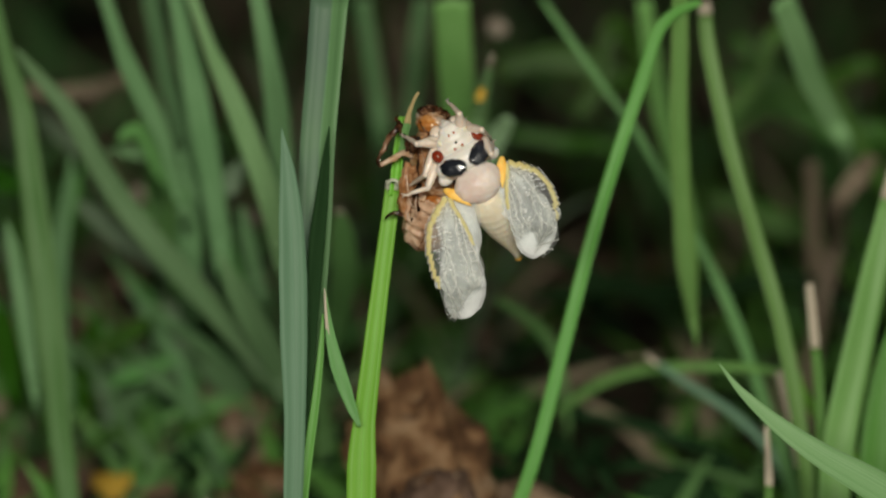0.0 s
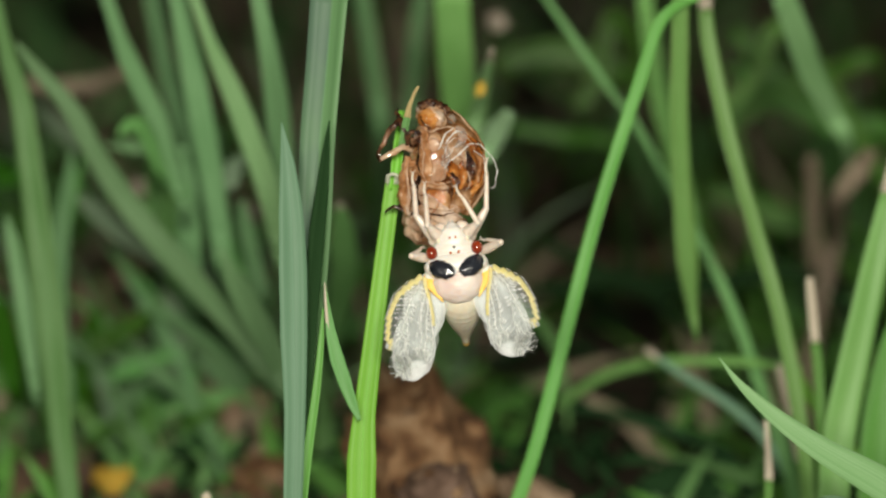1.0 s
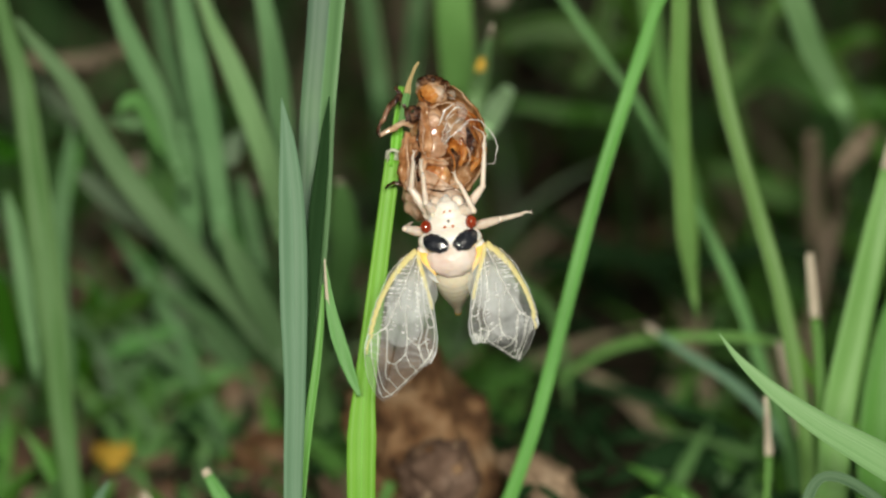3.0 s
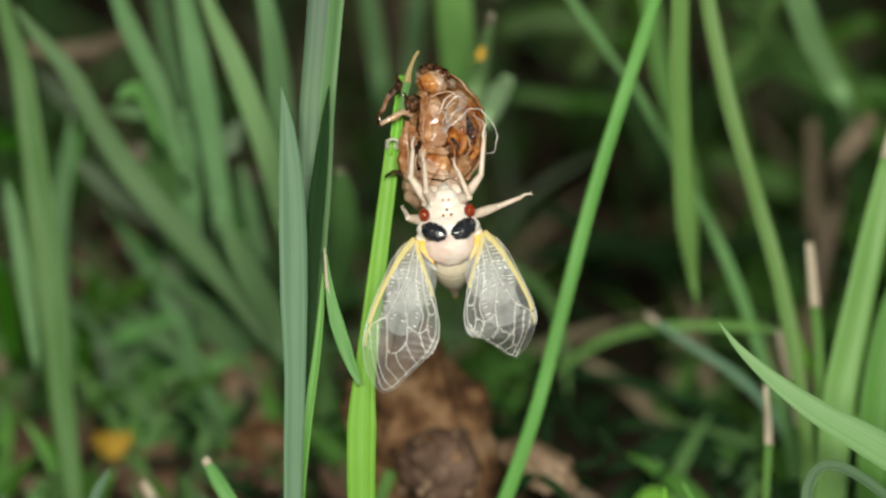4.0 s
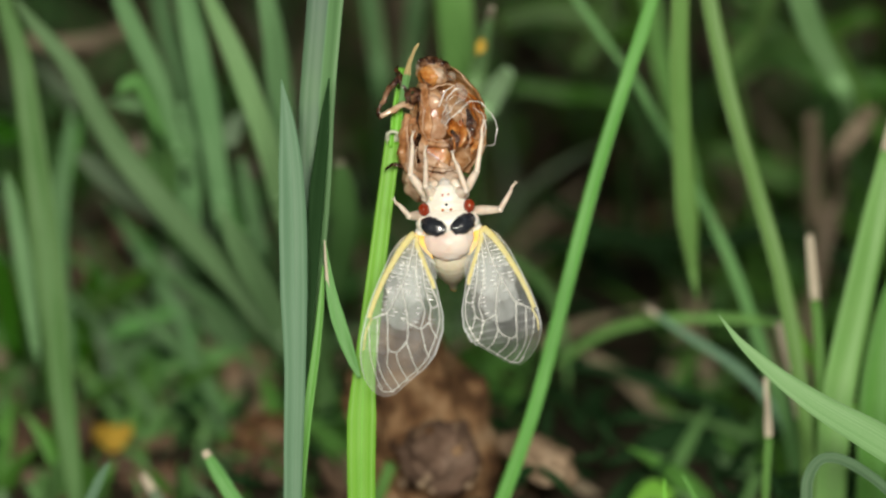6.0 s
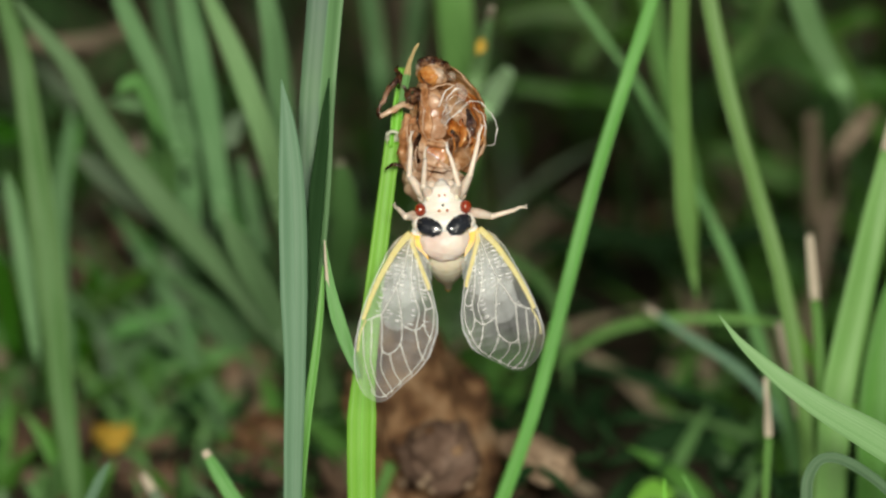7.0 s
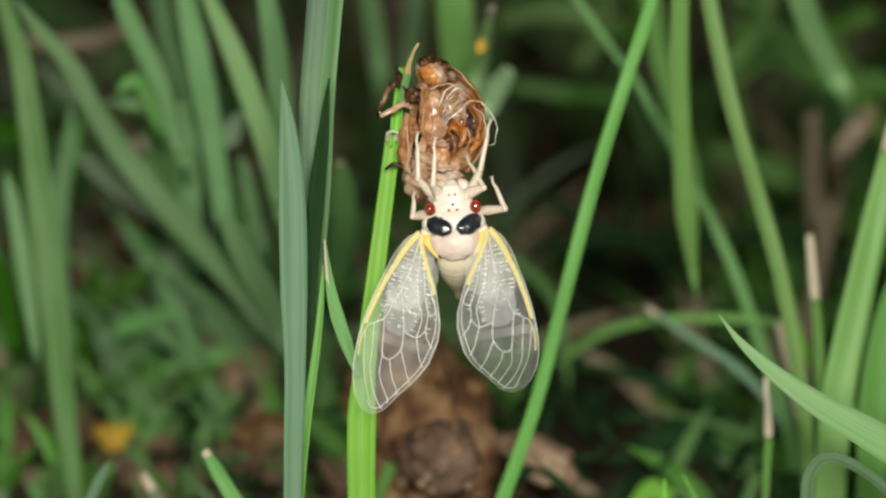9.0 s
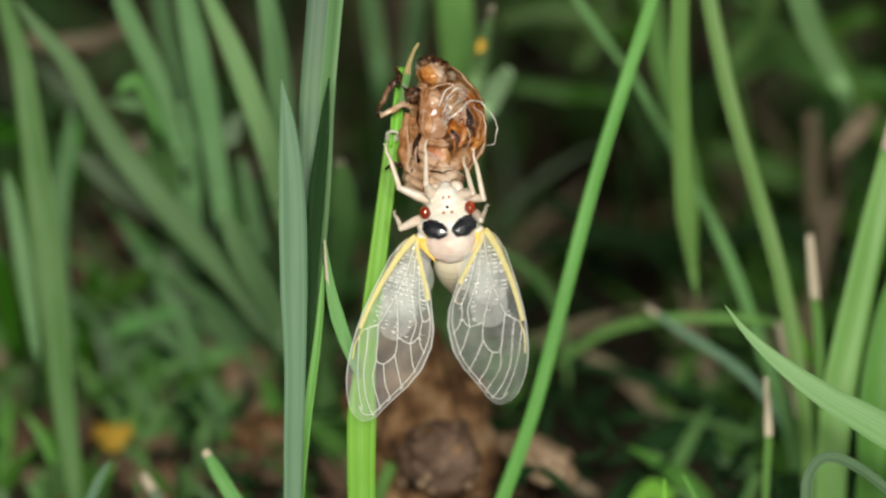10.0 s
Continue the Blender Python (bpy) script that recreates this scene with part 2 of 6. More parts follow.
FILM = cuticle("lining_film", [(0.3, (0.70, 0.68, 0.66)), (0.6, (0.86, 0.85, 0.84))], 0.15, 0.0, 600.0, 0.0003, 1.0, 0.82, (0.95, 0.93, 0.90), creased=900.0)
WING = membrane("wing_membrane", 0.135, (0.92, 0.95, 0.98), 1.0, 0.085, 0.4, 0.9, False)
MILKY = membrane("wing_milky", 0.2, (0.93, 0.96, 0.99), 0.9, 0.005, 0.6, 1.0, True)
THICK = membrane("wing_thick", 0.45, (0.93, 0.95, 0.97), 0.9, 0.01, 0.3, 1.0, True)
VEIN = {"pale": cuticle("vein_pale", [(0.3, (0.80, 0.81, 0.78)), (0.6, (0.90, 0.91, 0.89))], 0.4, 0.0, see=0.15, through_tint=(0.97, 0.97, 0.96)),
        # near-white colour in place of glints on the wing's wrinkles
        "glint": cuticle("wrinkle_painted_glint", [(0.3, (0.90, 0.91, 0.90)), (0.6, (0.96, 0.96, 0.95))], 0.3, 0.0, clear=0.4),
        "yellow": cuticle("vein_yellow", [(0.3, (0.93, 0.82, 0.30)), (0.6, (0.95, 0.89, 0.55))], 0.6, 0.1, 400.0, see=0.32, through_tint=(0.98, 0.95, 0.8), shine=0.15)}
ORANGE = cuticle("wing_root_orange", [(0.3, (0.84, 0.40, 0.045)), (0.6, (0.87, 0.56, 0.14))], 0.55, 0.2, shine=0.25)


# ---- mesh helpers ----
def mesh_of(name, bm, material):
    me = bpy.data.meshes.new(name)
    bm.normal_update()
    bm.to_mesh(me)
    bm.free()
    for f in me.polygons:
        f.use_smooth = True
    for one in (material if isinstance(material, list) else [material]):
        me.materials.append(one)
    return me


def part(name, bm, material, parent=None, label=""):
    ob = new(name, mesh_of(name, bm, material))
    ob.parent = parent
    return tagged(ob, label)


def curve_through(points, n):
    """n + 1 places on a smooth line through the points, and where each lies between them."""
    pts = [Vector(p) for p in points]
    pts = [pts[0] * 2 - pts[1], *pts, pts[-1] * 2 - pts[-2]]
    made = []
    for i in range(n + 1):
        u = i / n * (len(pts) - 3)
        k = min(int(u), len(pts) - 4)
        f = u - k
        a, b, c, d = pts[k:k + 4]
        made.append((0.5 * (2 * b + (c - a) * f + (2 * a - 5 * b + 4 * c - d) * f * f + (3 * b - a - 3 * c + d) * f ** 3), u))
    return made


def at_step(values, u):
    k = min(int(u), len(values) - 2)
    return values[k] + (values[k + 1] - values[k]) * (u - k)


def tube(bm, points, radii, n=9, steps=0, flat=1.0, bumpy=0.0):
    """A tapered round bar along a smooth line, closed at both ends."""
    line = curve_through(points, steps or 6 * (len(points) - 1))
    rings = []
    for i, (p, u) in enumerate(line):
        q = line[min(i + 1, len(line) - 1)][0] - line[max(i - 1, 0)][0]
        z = Vector((0, 0, 1)) if abs(q.normalized().z) < 0.95 else Vector((1, 0, 0))
        a = q.cross(z).normalized()
        b = a.cross(q).normalized()
        r = at_step(radii, u) * (1 + bumpy * math.sin(i * 2.1) * math.sin(i * 0.7))
        rings.append([bm.verts.new(p + a * (r * math.cos(2 * math.pi * k / n)) + b * (r * flat * math.sin(2 * math.pi * k / n))) for k in range(n)])
    for r, s in zip(rings, rings[1:]):
        for k in range(n):
            bm.faces.new((r[k], r[(k + 1) % n], s[(k + 1) % n], s[k]))
    bm.faces.new(list(reversed(rings[0])))
    bm.faces.new(rings[-1])


def blob(bm, centre, radii, turn=(0, 0, 0), lumps=0.0, scale=1.0, detail=3):
    """A rounded lump; lumps makes it uneven."""
    made = bmesh.ops.create_icosphere(bm, subdivisions=detail, radius=1.0)["verts"]
    m = pose(0, 0, 0, *turn)
    seed = Vector((centre[0] * 31.7, centre[1] * 17.3, centre[2] * 11.1))
    for v in made:
        d = v.co.normalized()
        k = 1 + (lumps * noise.fractal(d * scale + seed, 0.9, 2.0, 4) if lumps else 0)
        v.co = m @ Vector((d.x * radii[0] * k, d.y * radii[1] * k, d.z * radii[2] * k)) + Vector(centre)


# ---- ground ----
def ground_height(x, y):
    h = 0.006 * noise.fractal(Vector((x * 14, y * 14, 0.3)), 1.0, 2.0, 4) + 0.0025 * noise.noise(Vector((x * 120, y * 120, 2)))
    return h * min(1.0, 0.4 + abs(y))


def make_ground():
    bm = bmesh.new()
    n = 190
    spread = [math.sinh((i / n - 0.5) * 2 * 6.2) / math.sinh(6.2) * 45 for i in range(n + 1)]
    grid = [[bm.verts.new((x, y + 0.3, ground_height(x, y + 0.3))) for x in spread] for y in spread]
    for a, b in zip(grid, grid[1:]):
        for i in range(n):
            bm.faces.new((a[i], a[i + 1], b[i + 1], b[i]))
    return tagged(part("ground", bm, SOIL), "dark damp soil under the grass, uneven and bare", "ground", kind="structure")


make_ground()


# ---- grass blades ----
def strip(bm, line, widths, sway, fold, thick, twist, u0=0.0):
    """A creased ribbon of leaf with real thickness, facing the way SIGHT faces, turned by twist degrees."""
    uv = bm.loops.layers.uv.verify()
    face = (SIGHT.to_3x3() @ Vector((0, 0, 1)))
    across = (-1.0, -0.55, 0.0, 0.55, 1.0)
    rings, along, last = [], 0.0, Vector((1, 0, 0))
    for i, (p, u) in enumerate(line):
        q = (line[min(i + 1, len(line) - 1)][0] - line[max(i - 1, 0)][0]).normalized()
        side = q.cross(face).normalized()
        if side.dot(last) < 0:
            side = -side
        last = side
        side = Matrix.Rotation(radians(twist + sway * math.sin(u * 1.7)), 3, q) @ side
        up = side.cross(q).normalized()
        if up.dot(face) < 0:
            up = -up
        w = at_step(widths, u) / 2
        if i:
            along += (p - line[i - 1][0]).length
        top = [p + side * (a * w) + up * (abs(a) * fold * w) for a in across]
        low = [c - up * (thick * (1.05 - abs(a))) for a, c in zip(across, top)]
        ring = [bm.verts.new(c) for c in top] + [bm.verts.new(c) for c in reversed(low)]
        rings.append((ring, along))
    us = [0.0, 0.22, 0.5, 0.78, 1.0, 1.0, 0.78, 0.5, 0.22, 0.0]
    for (r, s0), (s, s1) in zip(rings, rings[1:]):
        for k in range(10):
            j = (k + 1) % 10
            f = bm.faces.new((r[k], r[j], s[j], s[k]))
            for loop, (a, b) in zip(f.loops, ((us[k], s0), (us[j], s0), (us[j], s1), (us[k], s1))):
                loop[uv].uv = (a, b * 10 + u0)
    bm.faces.new(list(reversed(rings[0][0])))
    bm.faces.new(rings[-1][0])


LABELS = {
    "dull": "dull grey-green grass blade",
    "clover": "deep saturated green leaf low in the sward",
    "bright": "bright green grass blade, upright in the sward",
    "fresh": "fresh mid-green grass blade with a soft crease",
    "pale": "pale green smooth grass blade, softly arched",
    "waxy": "two-toned grass blade, one half grey-blue with wax",
    "meadow": "clear green meadow grass blade, out of focus",
    "sage": "grey-green lawn grass blade, out of focus",
    "bleached": "pale bleached grass blade",
    "sheath": "pale bleached grass leaf with a blunt tip",
    "blue": "blue-green waxy grass blade with fine lengthwise veins",
    "yellow": "pale yellow-green grass blade fading to straw",
    "deep": "deep green grass leaf in the dim undergrowth",
    "lawn": "soft green lawn grass blade, out of focus",
    "dark": "near-black green leaf, the undergrowth's shade put into its colour",
    "grey": "grey-green withered grass blade leaning in the sward",
    "dry": "dry straw-coloured grass stalk, bleached and brittle",
    "brown": "brown dead grass stem among the green blades",
}
BLADES = [0]


def blade(kind, points, widths, fold=0.25, twist=0, tip=0.0, root=True, label="", sway=8.0, lean=0.55, rib=True, tip_kind="dry"):
    """One blade from its tip (first point) down to the soil; the last tip share of it is a dry end of its own."""
    pts = [Vector(p) * MM for p in points]
    ws = [w * MM for w in widths]
    BLADES[0] += 1
    if root and pts[-1].z > 0.004:
        low = pts[-1]
        run = (pts[-1] - pts[-2]).normalized()
        fall = 1.0 if lean > 1 else max(0.25, -run.z)
        if lean > 1:
            run = Vector((low.x, low.y + 0.343, 0)).normalized()
        end = low + Vector((run.x, run.y, 0)) * (low.z * lean / max(fall, 0.5))
        pts.append(Vector(((low.x + end.x) / 2, (low.y + end.y) / 2, low.z * 0.5)))
        pts.append(Vector((end.x, end.y, -0.004)))
        ws += [ws[-1] * 0.9, ws[-1] * 0.7]
    line = curve_through(pts, 6 * (len(pts) - 1))
    cut = max(1, round(tip * len(line))) if tip else 0
    thick = 0.00022
    bm = bmesh.new()
    strip(bm, line[cut:], ws, sway, fold, thick, twist, BLADES[0] * 3.7)
    ob = part("grass_blade", bm, GREEN[kind])
    tagged(ob, label or LABELS[kind], "grass", "grass blades")
    if rib:
        bm = bmesh.new()
        lift = SIGHT.to_3x3() @ Vector((0, 0, 0.00006))
        strip(bm, [(p + lift, u) for p, u in line[max(cut, 3):]], [w * 0.045 for w in ws], sway, 0.0, thick, twist, 0.0)
        part("midrib", bm, GREEN[kind], ob, "fine raised midrib")
    if cut:
        bm = bmesh.new()
        strip(bm, line[:cut + 1], ws, sway, fold, thick * 1.4, twist, BLADES[0])
        part("dry_tip", bm, GREEN[tip_kind], ob, "pale torn sheath edge" if tip_kind == "sheath" else "withered dry tip")
    return ob


# the stalk that carries the insect, its sheath, and the leaves beside it
blade("bright", [(-6.4, 10.4, 96.1), (-6.7, 9.4, 92.2), (-7.3, 8.2, 87.5), (-7.7, 7.3, 83.9)], [1.1, 1.6, 1.8, 1.8], 0.9, 0, label="slender green stem end gripped by the empty shell", root=False, rib=True)
STALK = blade("bright", [(-7.7, 7.8, 86.3), (-8.3, 6.6, 81.5), (-9.9, 3.6, 69.5), (-11.3, 0.8, 58.3), (-12.3, -1.3, 49.7), (-12.7, -3.0, 42.8), (-12.8, -5.4, 33.3), (-12.6, -7.7, 23.9)], [2.4, 2.5, 2.7, 3.1, 3.5, 4.6, 4.4, 4.1], 0.35, 0, tip=0.045, tip_kind="sheath", sway=2, label="thick light green grass stalk carrying the shell", rib=True)
blade("lawn", [(-3.7, 4.4, 100.9), (-4.2, 4.5, 100.1), (-4.6, 4.6, 99.2), (-5.2, 4.7, 97.5), (-5.4, 4.7, 96.0), (-5.7, 4.8, 94.6), (-6.1, 4.9, 92.5), (-6.6, 5.0, 90.8)], [0.4, 0.55, 0.5, 0.75, 1.2, 1.2, 1.0, 1.0], 0.8, 15, tip=0.55, tip_kind="straw", root=False, sway=2, label="withered olive tip of the grass stalk above the shell")
bm = bmesh.new()
tube(bm, [Vector(p) * MM for p in ((-8.75, 6.2, 84.8), (-8.6, 5.9, 86.2), (-8.2, 5.7, 86.8), (-7.6, 5.5, 86.9), (-7.0, 5.4, 86.6), (-6.7, 5.3, 85.4), (-6.75, 5.3, 83.6))], [r * MM for r in (0.08, 0.3, 0.42, 0.42, 0.4, 0.32, 0.08)], 8, 0, 0.6)
part("sheath_rim", bm, GREEN["sheath"], STALK, "pale torn rim of the leaf sheath")
blade("lawn", [(-18.3, 1.0, 70.2), (-17.9, 0.2, 66.7), (-17.4, -0.7, 62.9), (-16.5, -1.5, 59.0), (-15.2, -2.3, 55.3), (-14.0, -3.2, 52.1), (-13.0, -4.0, 49.8)], [0.2, 0.8, 1.6, 2.2, 2.1, 1.5, 0.5], 0.3, 0, label="small torn leaf with a dry brown edge", root=False, rib=True)
blade("dry", [(-18.4, 0.6, 70.7), (-18.2, 0.0, 67.2), (-17.9, -0.6, 63.3), (-17.3, -1.2, 59.4), (-16.2, -1.8, 55.8)], [0.2, 0.4, 0.5, 0.5, 0.3], 0.3, 0, label="thin dry edge peeling off the small leaf", root=False)
blade("waxy", [(-17.5, 17.3, 113.9), (-18.4, 14.5, 102.6), (-19.5, 11.5, 90.5), (-20.0, 8.4, 78.4), (-20.6, 5.2, 65.4), (-21.8, 1.5, 50.7), (-23.2, -1.9, 36.8), (-23.9, -5.4, 23.0)], [6.2, 5.9, 5.7, 5.4, 4.6, 3.6, 3.2, 3.0], 0.55, 12, sway=3, rib=True)
blade("blue", [(-25.0, 4.9, 95.2), (-24.1, 3.3, 88.9), (-23.6, 1.5, 81.7), (-23.3, -0.6, 73.2), (-23.1, -3.1, 63.0), (-22.9, -5.9, 52.0), (-23.2, -9.0, 39.3), (-23.3, -12.4, 25.7)], [0.2, 2.3, 3.8, 4.4, 4.2, 3.3, 3.0, 2.6], 0.35, -8, sway=3, rib=True)
blade("fresh", [(-18.7, 1.0, 66.5), (-19.0, -1.0, 60.7), (-19.7, -3.0, 53.9), (-20.8, -5.0, 46.3), (-21.7, -7.0, 38.6), (-22.3, -9.0, 31.0)], [0.3, 1.0, 1.3, 1.5, 1.6, 1.6], 0.4, 8, sway=2, rib=False, label="narrow green leaf sheathed among the grey-blue blades")
# a strip laid in as the shaded gap between the blades
blade("dark", [(-23.1, -3.0, 61.2), (-22.9, -4.5, 54.4), (-22.6, -6.0, 47.5), (-22.4, -7.5, 40.6), (-22.3, -9.0, 34.7)], [0.2, 0.6, 0.8, 0.6, 0.3], 0.1, 0, root=False, sway=2, rib=False, label="near-black strip painting the shaded gap between two sheathed leaves")
# inner leaf; the shade of the fold is in its colour
blade("dark", [(-17.7, 6.9, 95.1), (-18.2, 5.8, 90.6), (-18.8, 4.3, 84.7), (-19.5, 2.8, 78.7), (-20.0, 1.4, 72.7), (-20.4, -0.1, 66.8), (-20.8, -2.0, 59.1), (-21.4, -4.0, 51.4), (-22.0, -5.9, 43.7)], [0.2, 1.2, 2.1, 2.6, 2.6, 2.3, 1.6, 1.1, 0.4], 0.1, 10, root=False, sway=2, label="inner leaf tucked in the fold of a blade, shade painted in its dark green")
# the crossing blades beside the insect
blade("fresh", [(44.0, 44.5, 110.2), (39.8, 44.1, 108.5), (36.6, 43.3, 105.1), (33.7, 41.1, 96.8), (29.3, 37.9, 83.7), (25.0, 34.4, 69.8), (20.2, 30.0, 52.1), (15.3, 25.5, 34.4), (9.6, 21.6, 18.5), (6.8, 19.6, 10.2)], [1.2, 1.8, 2.1, 2.2, 2.2, 2.3, 2.3, 2.3, 2.5, 2.5], 0.3, 10, rib=True)
blade("yellow", [(46.5, 62.5, 108.2), (47.3, 60.5, 100.0), (51.1, 56.1, 82.4), (55.1, 52.8, 68.8), (59.0, 49.5, 56.1), (61.5, 46.9, 45.4), (63.4, 43.9, 33.6), (64.8, 41.0, 22.0), (65.8, 37.1, 6.3)], [2.3, 2.7, 2.9, 2.9, 2.8, 2.8, 2.8, 2.8, 3.0], 0.4, -10, tip=0.04, rib=True)
blade("yellow", [(40.3, 44.3, 113.6), (40.9, 48.2, 101.7), (41.4, 51.9, 89.2), (42.5, 55.2, 75.4), (44.2, 58.5, 61.2), (45.9, 62.6, 50.6), (47.5, 67.3, 41.8)], [2.8, 3.0, 3.2, 3.6, 4.0, 1.8, 0.2], 0.25, 0, lean=2.0)
blade("yellow", [(40.6, 117.5, 102.4), (42.5, 120.4, 91.8), (45.3, 122.3, 77.5), (49.7, 123.7, 61.7), (52.3, 126.1, 49.1)], [3.0, 3.5, 3.7, 4.0, 3.6], 0.25, 0, lean=2.0)
blade("lawn", [(18.9, 91.4, 105.4), (24.9, 89.4, 97.1), (32.4, 86.8, 86.7), (37.2, 85.2, 80.4), (43.1, 82.6, 69.9), (49.6, 79.7, 58.5), (55.5, 76.6, 45.9), (60.9, 73.0, 31.3), (65.2, 70.1, 19.8)], [1.1, 1.4, 1.4, 1.5, 1.7, 1.8, 2.2, 2.4, 2.6])
blade("pale", [(63.9, 86.4, 106.0), (68.5, 93.1, 96.6), (72.6, 100.0, 87.9), (78.0, 106.7, 78.9), (82.7, 113.6, 70.2)], [4.7, 5.0, 4.9, 4.3, 2.8], 0.25, 0, lean=2.0)
blade("yellow", [(80.7, 50.6, 86.4), (78.0, 47.3, 73.0), (75.3, 44.6, 62.4), (72.0, 41.1, 48.0), (69.1, 37.5, 33.6), (67.7, 33.1, 16.1)], [2.0, 4.0, 4.7, 5.5, 5.7, 5.3], 0.3, 0, tip=0.12)
blade("fresh", [(86.8, 54.4, 60.1), (80.7, 50.7, 45.3), (77.7, 47.0, 30.6), (76.7, 42.5, 12.7)], [4.1, 5.7, 6.3, 6.1])
ARCHING = blade("pale", [(42.6, -3.4, 59.9), (46.0, -4.4, 55.7), (51.3, -5.6, 51.0), (58.3, -6.8, 46.1), (66.2, -7.9, 41.7), (74.9, -9.2, 36.6), (85.4, -10.7, 30.6)], [0.1, 1.2, 2.5, 3.9, 5.1, 5.4, 5.3], 0.15, -8, sway=3, label="broad pale green grass blade arching down with a fine tip", rib=False)
blade("dull", [(74.2, -6.7, 25.8), (69.6, -5.3, 31.6), (63.6, -4.3, 35.8), (59.6, -4.1, 36.4), (57.5, -4.8, 33.6), (57.2, -6.0, 28.9)], [1.8, 1.8, 1.8, 1.6, 1.8, 2.0], 0.7, 20, sway=2, label="looped dull green grass blade bent back on itself", rib=True)
blade("fresh", [(55.2, 29.6, 39.4), (55.7, 27.5, 30.7), (55.3, 25.6, 23.2), (54.7, 22.8, 12.0)], [0.7, 1.4, 1.3, 1.3], 0.5, 0, tip=0.24)
blade("fresh", [(64.9, 49.1, 59.8), (65.7, 47.1, 51.5), (66.5, 44.7, 41.8), (66.9, 40.8, 26.3), (67.3, 37.4, 12.7)], [1.3, 1.6, 1.8, 1.8, 1.8], 0.5, 0, tip=0.22)
blade("fresh", [(61.3, 56.9, 41.5), (63.5, 54.9, 33.4), (65.6, 52.2, 22.4), (66.6, 48.7, 8.4)], [1.4, 1.9, 2.3, 2.5], 0.4, 0, tip=0.34)
blade("bright", [(63.2, 55.3, 43.0), (67.3, 53.3, 35.0), (72.5, 51.8, 29.0), (76.6, 50.3, 23.1)], [1.0, 1.8, 2.1, 1.4])
blade("yellow", [(67.2, 66.4, 37.9), (58.6, 73.1, 37.3), (49.7, 79.6, 35.9), (40.5, 85.9, 33.7), (32.7, 91.8, 29.7), (26.3, 97.2, 23.9), (22.6, 102.8, 18.8)], [1.0, 1.6, 1.8, 2.0, 2.0, 1.7, 1.0], 0.3, 0, lean=2.0)
blade("blue", [(38.6, 75.4, 39.3), (46.0, 74.3, 34.4), (55.4, 72.9, 28.3), (62.2, 71.3, 21.5)], [0.9, 1.5, 1.7, 1.5], 0.3, 0, tip=0.06)
blade("lawn", [(10.6, 97.0, 45.1), (16.2, 99.0, 41.1), (21.3, 101.0, 35.4), (24.3, 102.1, 27.0), (25.6, 102.4, 15.1)], [1.2, 2.2, 2.4, 1.8, 1.0], 0.25, 0, lean=2.0)
# leaves of the hollow; the dark kind has its shade in the colour
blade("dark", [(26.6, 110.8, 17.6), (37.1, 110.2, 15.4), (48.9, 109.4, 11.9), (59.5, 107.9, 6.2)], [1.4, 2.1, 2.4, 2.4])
blade("dark", [(38.7, 96.7, 2.7), (46.7, 97.6, 6.0), (58.2, 97.2, 4.3), (67.4, 95.3, -2.9)], [2.3, 8.1, 10.4, 6.9], 0.2, 0, label="broad low leaf, its shade painted as a near-black green")
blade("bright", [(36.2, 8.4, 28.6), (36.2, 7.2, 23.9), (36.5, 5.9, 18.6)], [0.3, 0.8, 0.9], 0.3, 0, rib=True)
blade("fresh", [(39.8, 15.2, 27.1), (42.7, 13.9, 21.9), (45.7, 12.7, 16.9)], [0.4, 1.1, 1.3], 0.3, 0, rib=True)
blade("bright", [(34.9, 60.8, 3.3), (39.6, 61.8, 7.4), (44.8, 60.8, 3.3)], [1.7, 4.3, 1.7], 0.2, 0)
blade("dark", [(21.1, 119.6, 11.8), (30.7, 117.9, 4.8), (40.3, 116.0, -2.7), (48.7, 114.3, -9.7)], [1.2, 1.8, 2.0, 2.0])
blade("fresh", [(79.2, 66.2, 4.2), (81.3, 68.8, 14.6), (84.4, 70.9, 23.0)], [0.9, 1.5, 1.5])
blade("deep", [(63.2, 52.8, 33.0), (67.3, 50.3, 23.1), (73.5, 47.3, 11.1)], [1.4, 2.1, 2.1])
# behind the insect
blade("yellow", [(1.7, 91.4, 105.4), (2.4, 98.5, 92.6), (3.2, 106.3, 82.4), (3.9, 113.7, 70.8), (5.2, 120.4, 56.4)], [6.7, 7.0, 7.0, 6.2, 4.0], 0.3, 0, lean=2.0)
blade("pale", [(9.0, 68.9, 97.8), (8.0, 77.6, 91.1), (6.6, 85.7, 82.5), (4.8, 93.5, 72.3)], [0.6, 2.1, 3.2, 2.6], 0.3, 0, lean=2.0, tip=0.1)
blade("bleached", [(12.6, 82.9, 83.8), (11.0, 89.3, 79.7), (8.6, 95.4, 74.6), (6.0, 101.5, 69.0)], [2.3, 4.3, 4.6, 3.1], 0.3, 0, lean=2.0)
blade("lawn", [(-19.6, 79.8, 66.8), (-19.1, 82.8, 60.9), (-19.1, 88.2, 52.5), (-20.9, 98.6, 42.0), (-22.8, 112.4, 30.3)], [1.7, 4.9, 5.6, 4.8, 3.1], 0.3, 0, lean=2.0, tip=0.02)
blade("fresh", [(-6.3, 50.7, 24.6), (-8.6, 49.2, 18.6), (-11.9, 47.3, 11.1), (-14.8, 45.3, 3.2)], [1.0, 2.3, 2.3, 2.1], 0.4, 0, tip=0.15)
# two more leaves coloured near-black to pass for shaded ones
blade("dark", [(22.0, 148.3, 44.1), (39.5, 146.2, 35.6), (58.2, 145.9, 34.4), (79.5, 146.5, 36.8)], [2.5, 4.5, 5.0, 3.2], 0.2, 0)
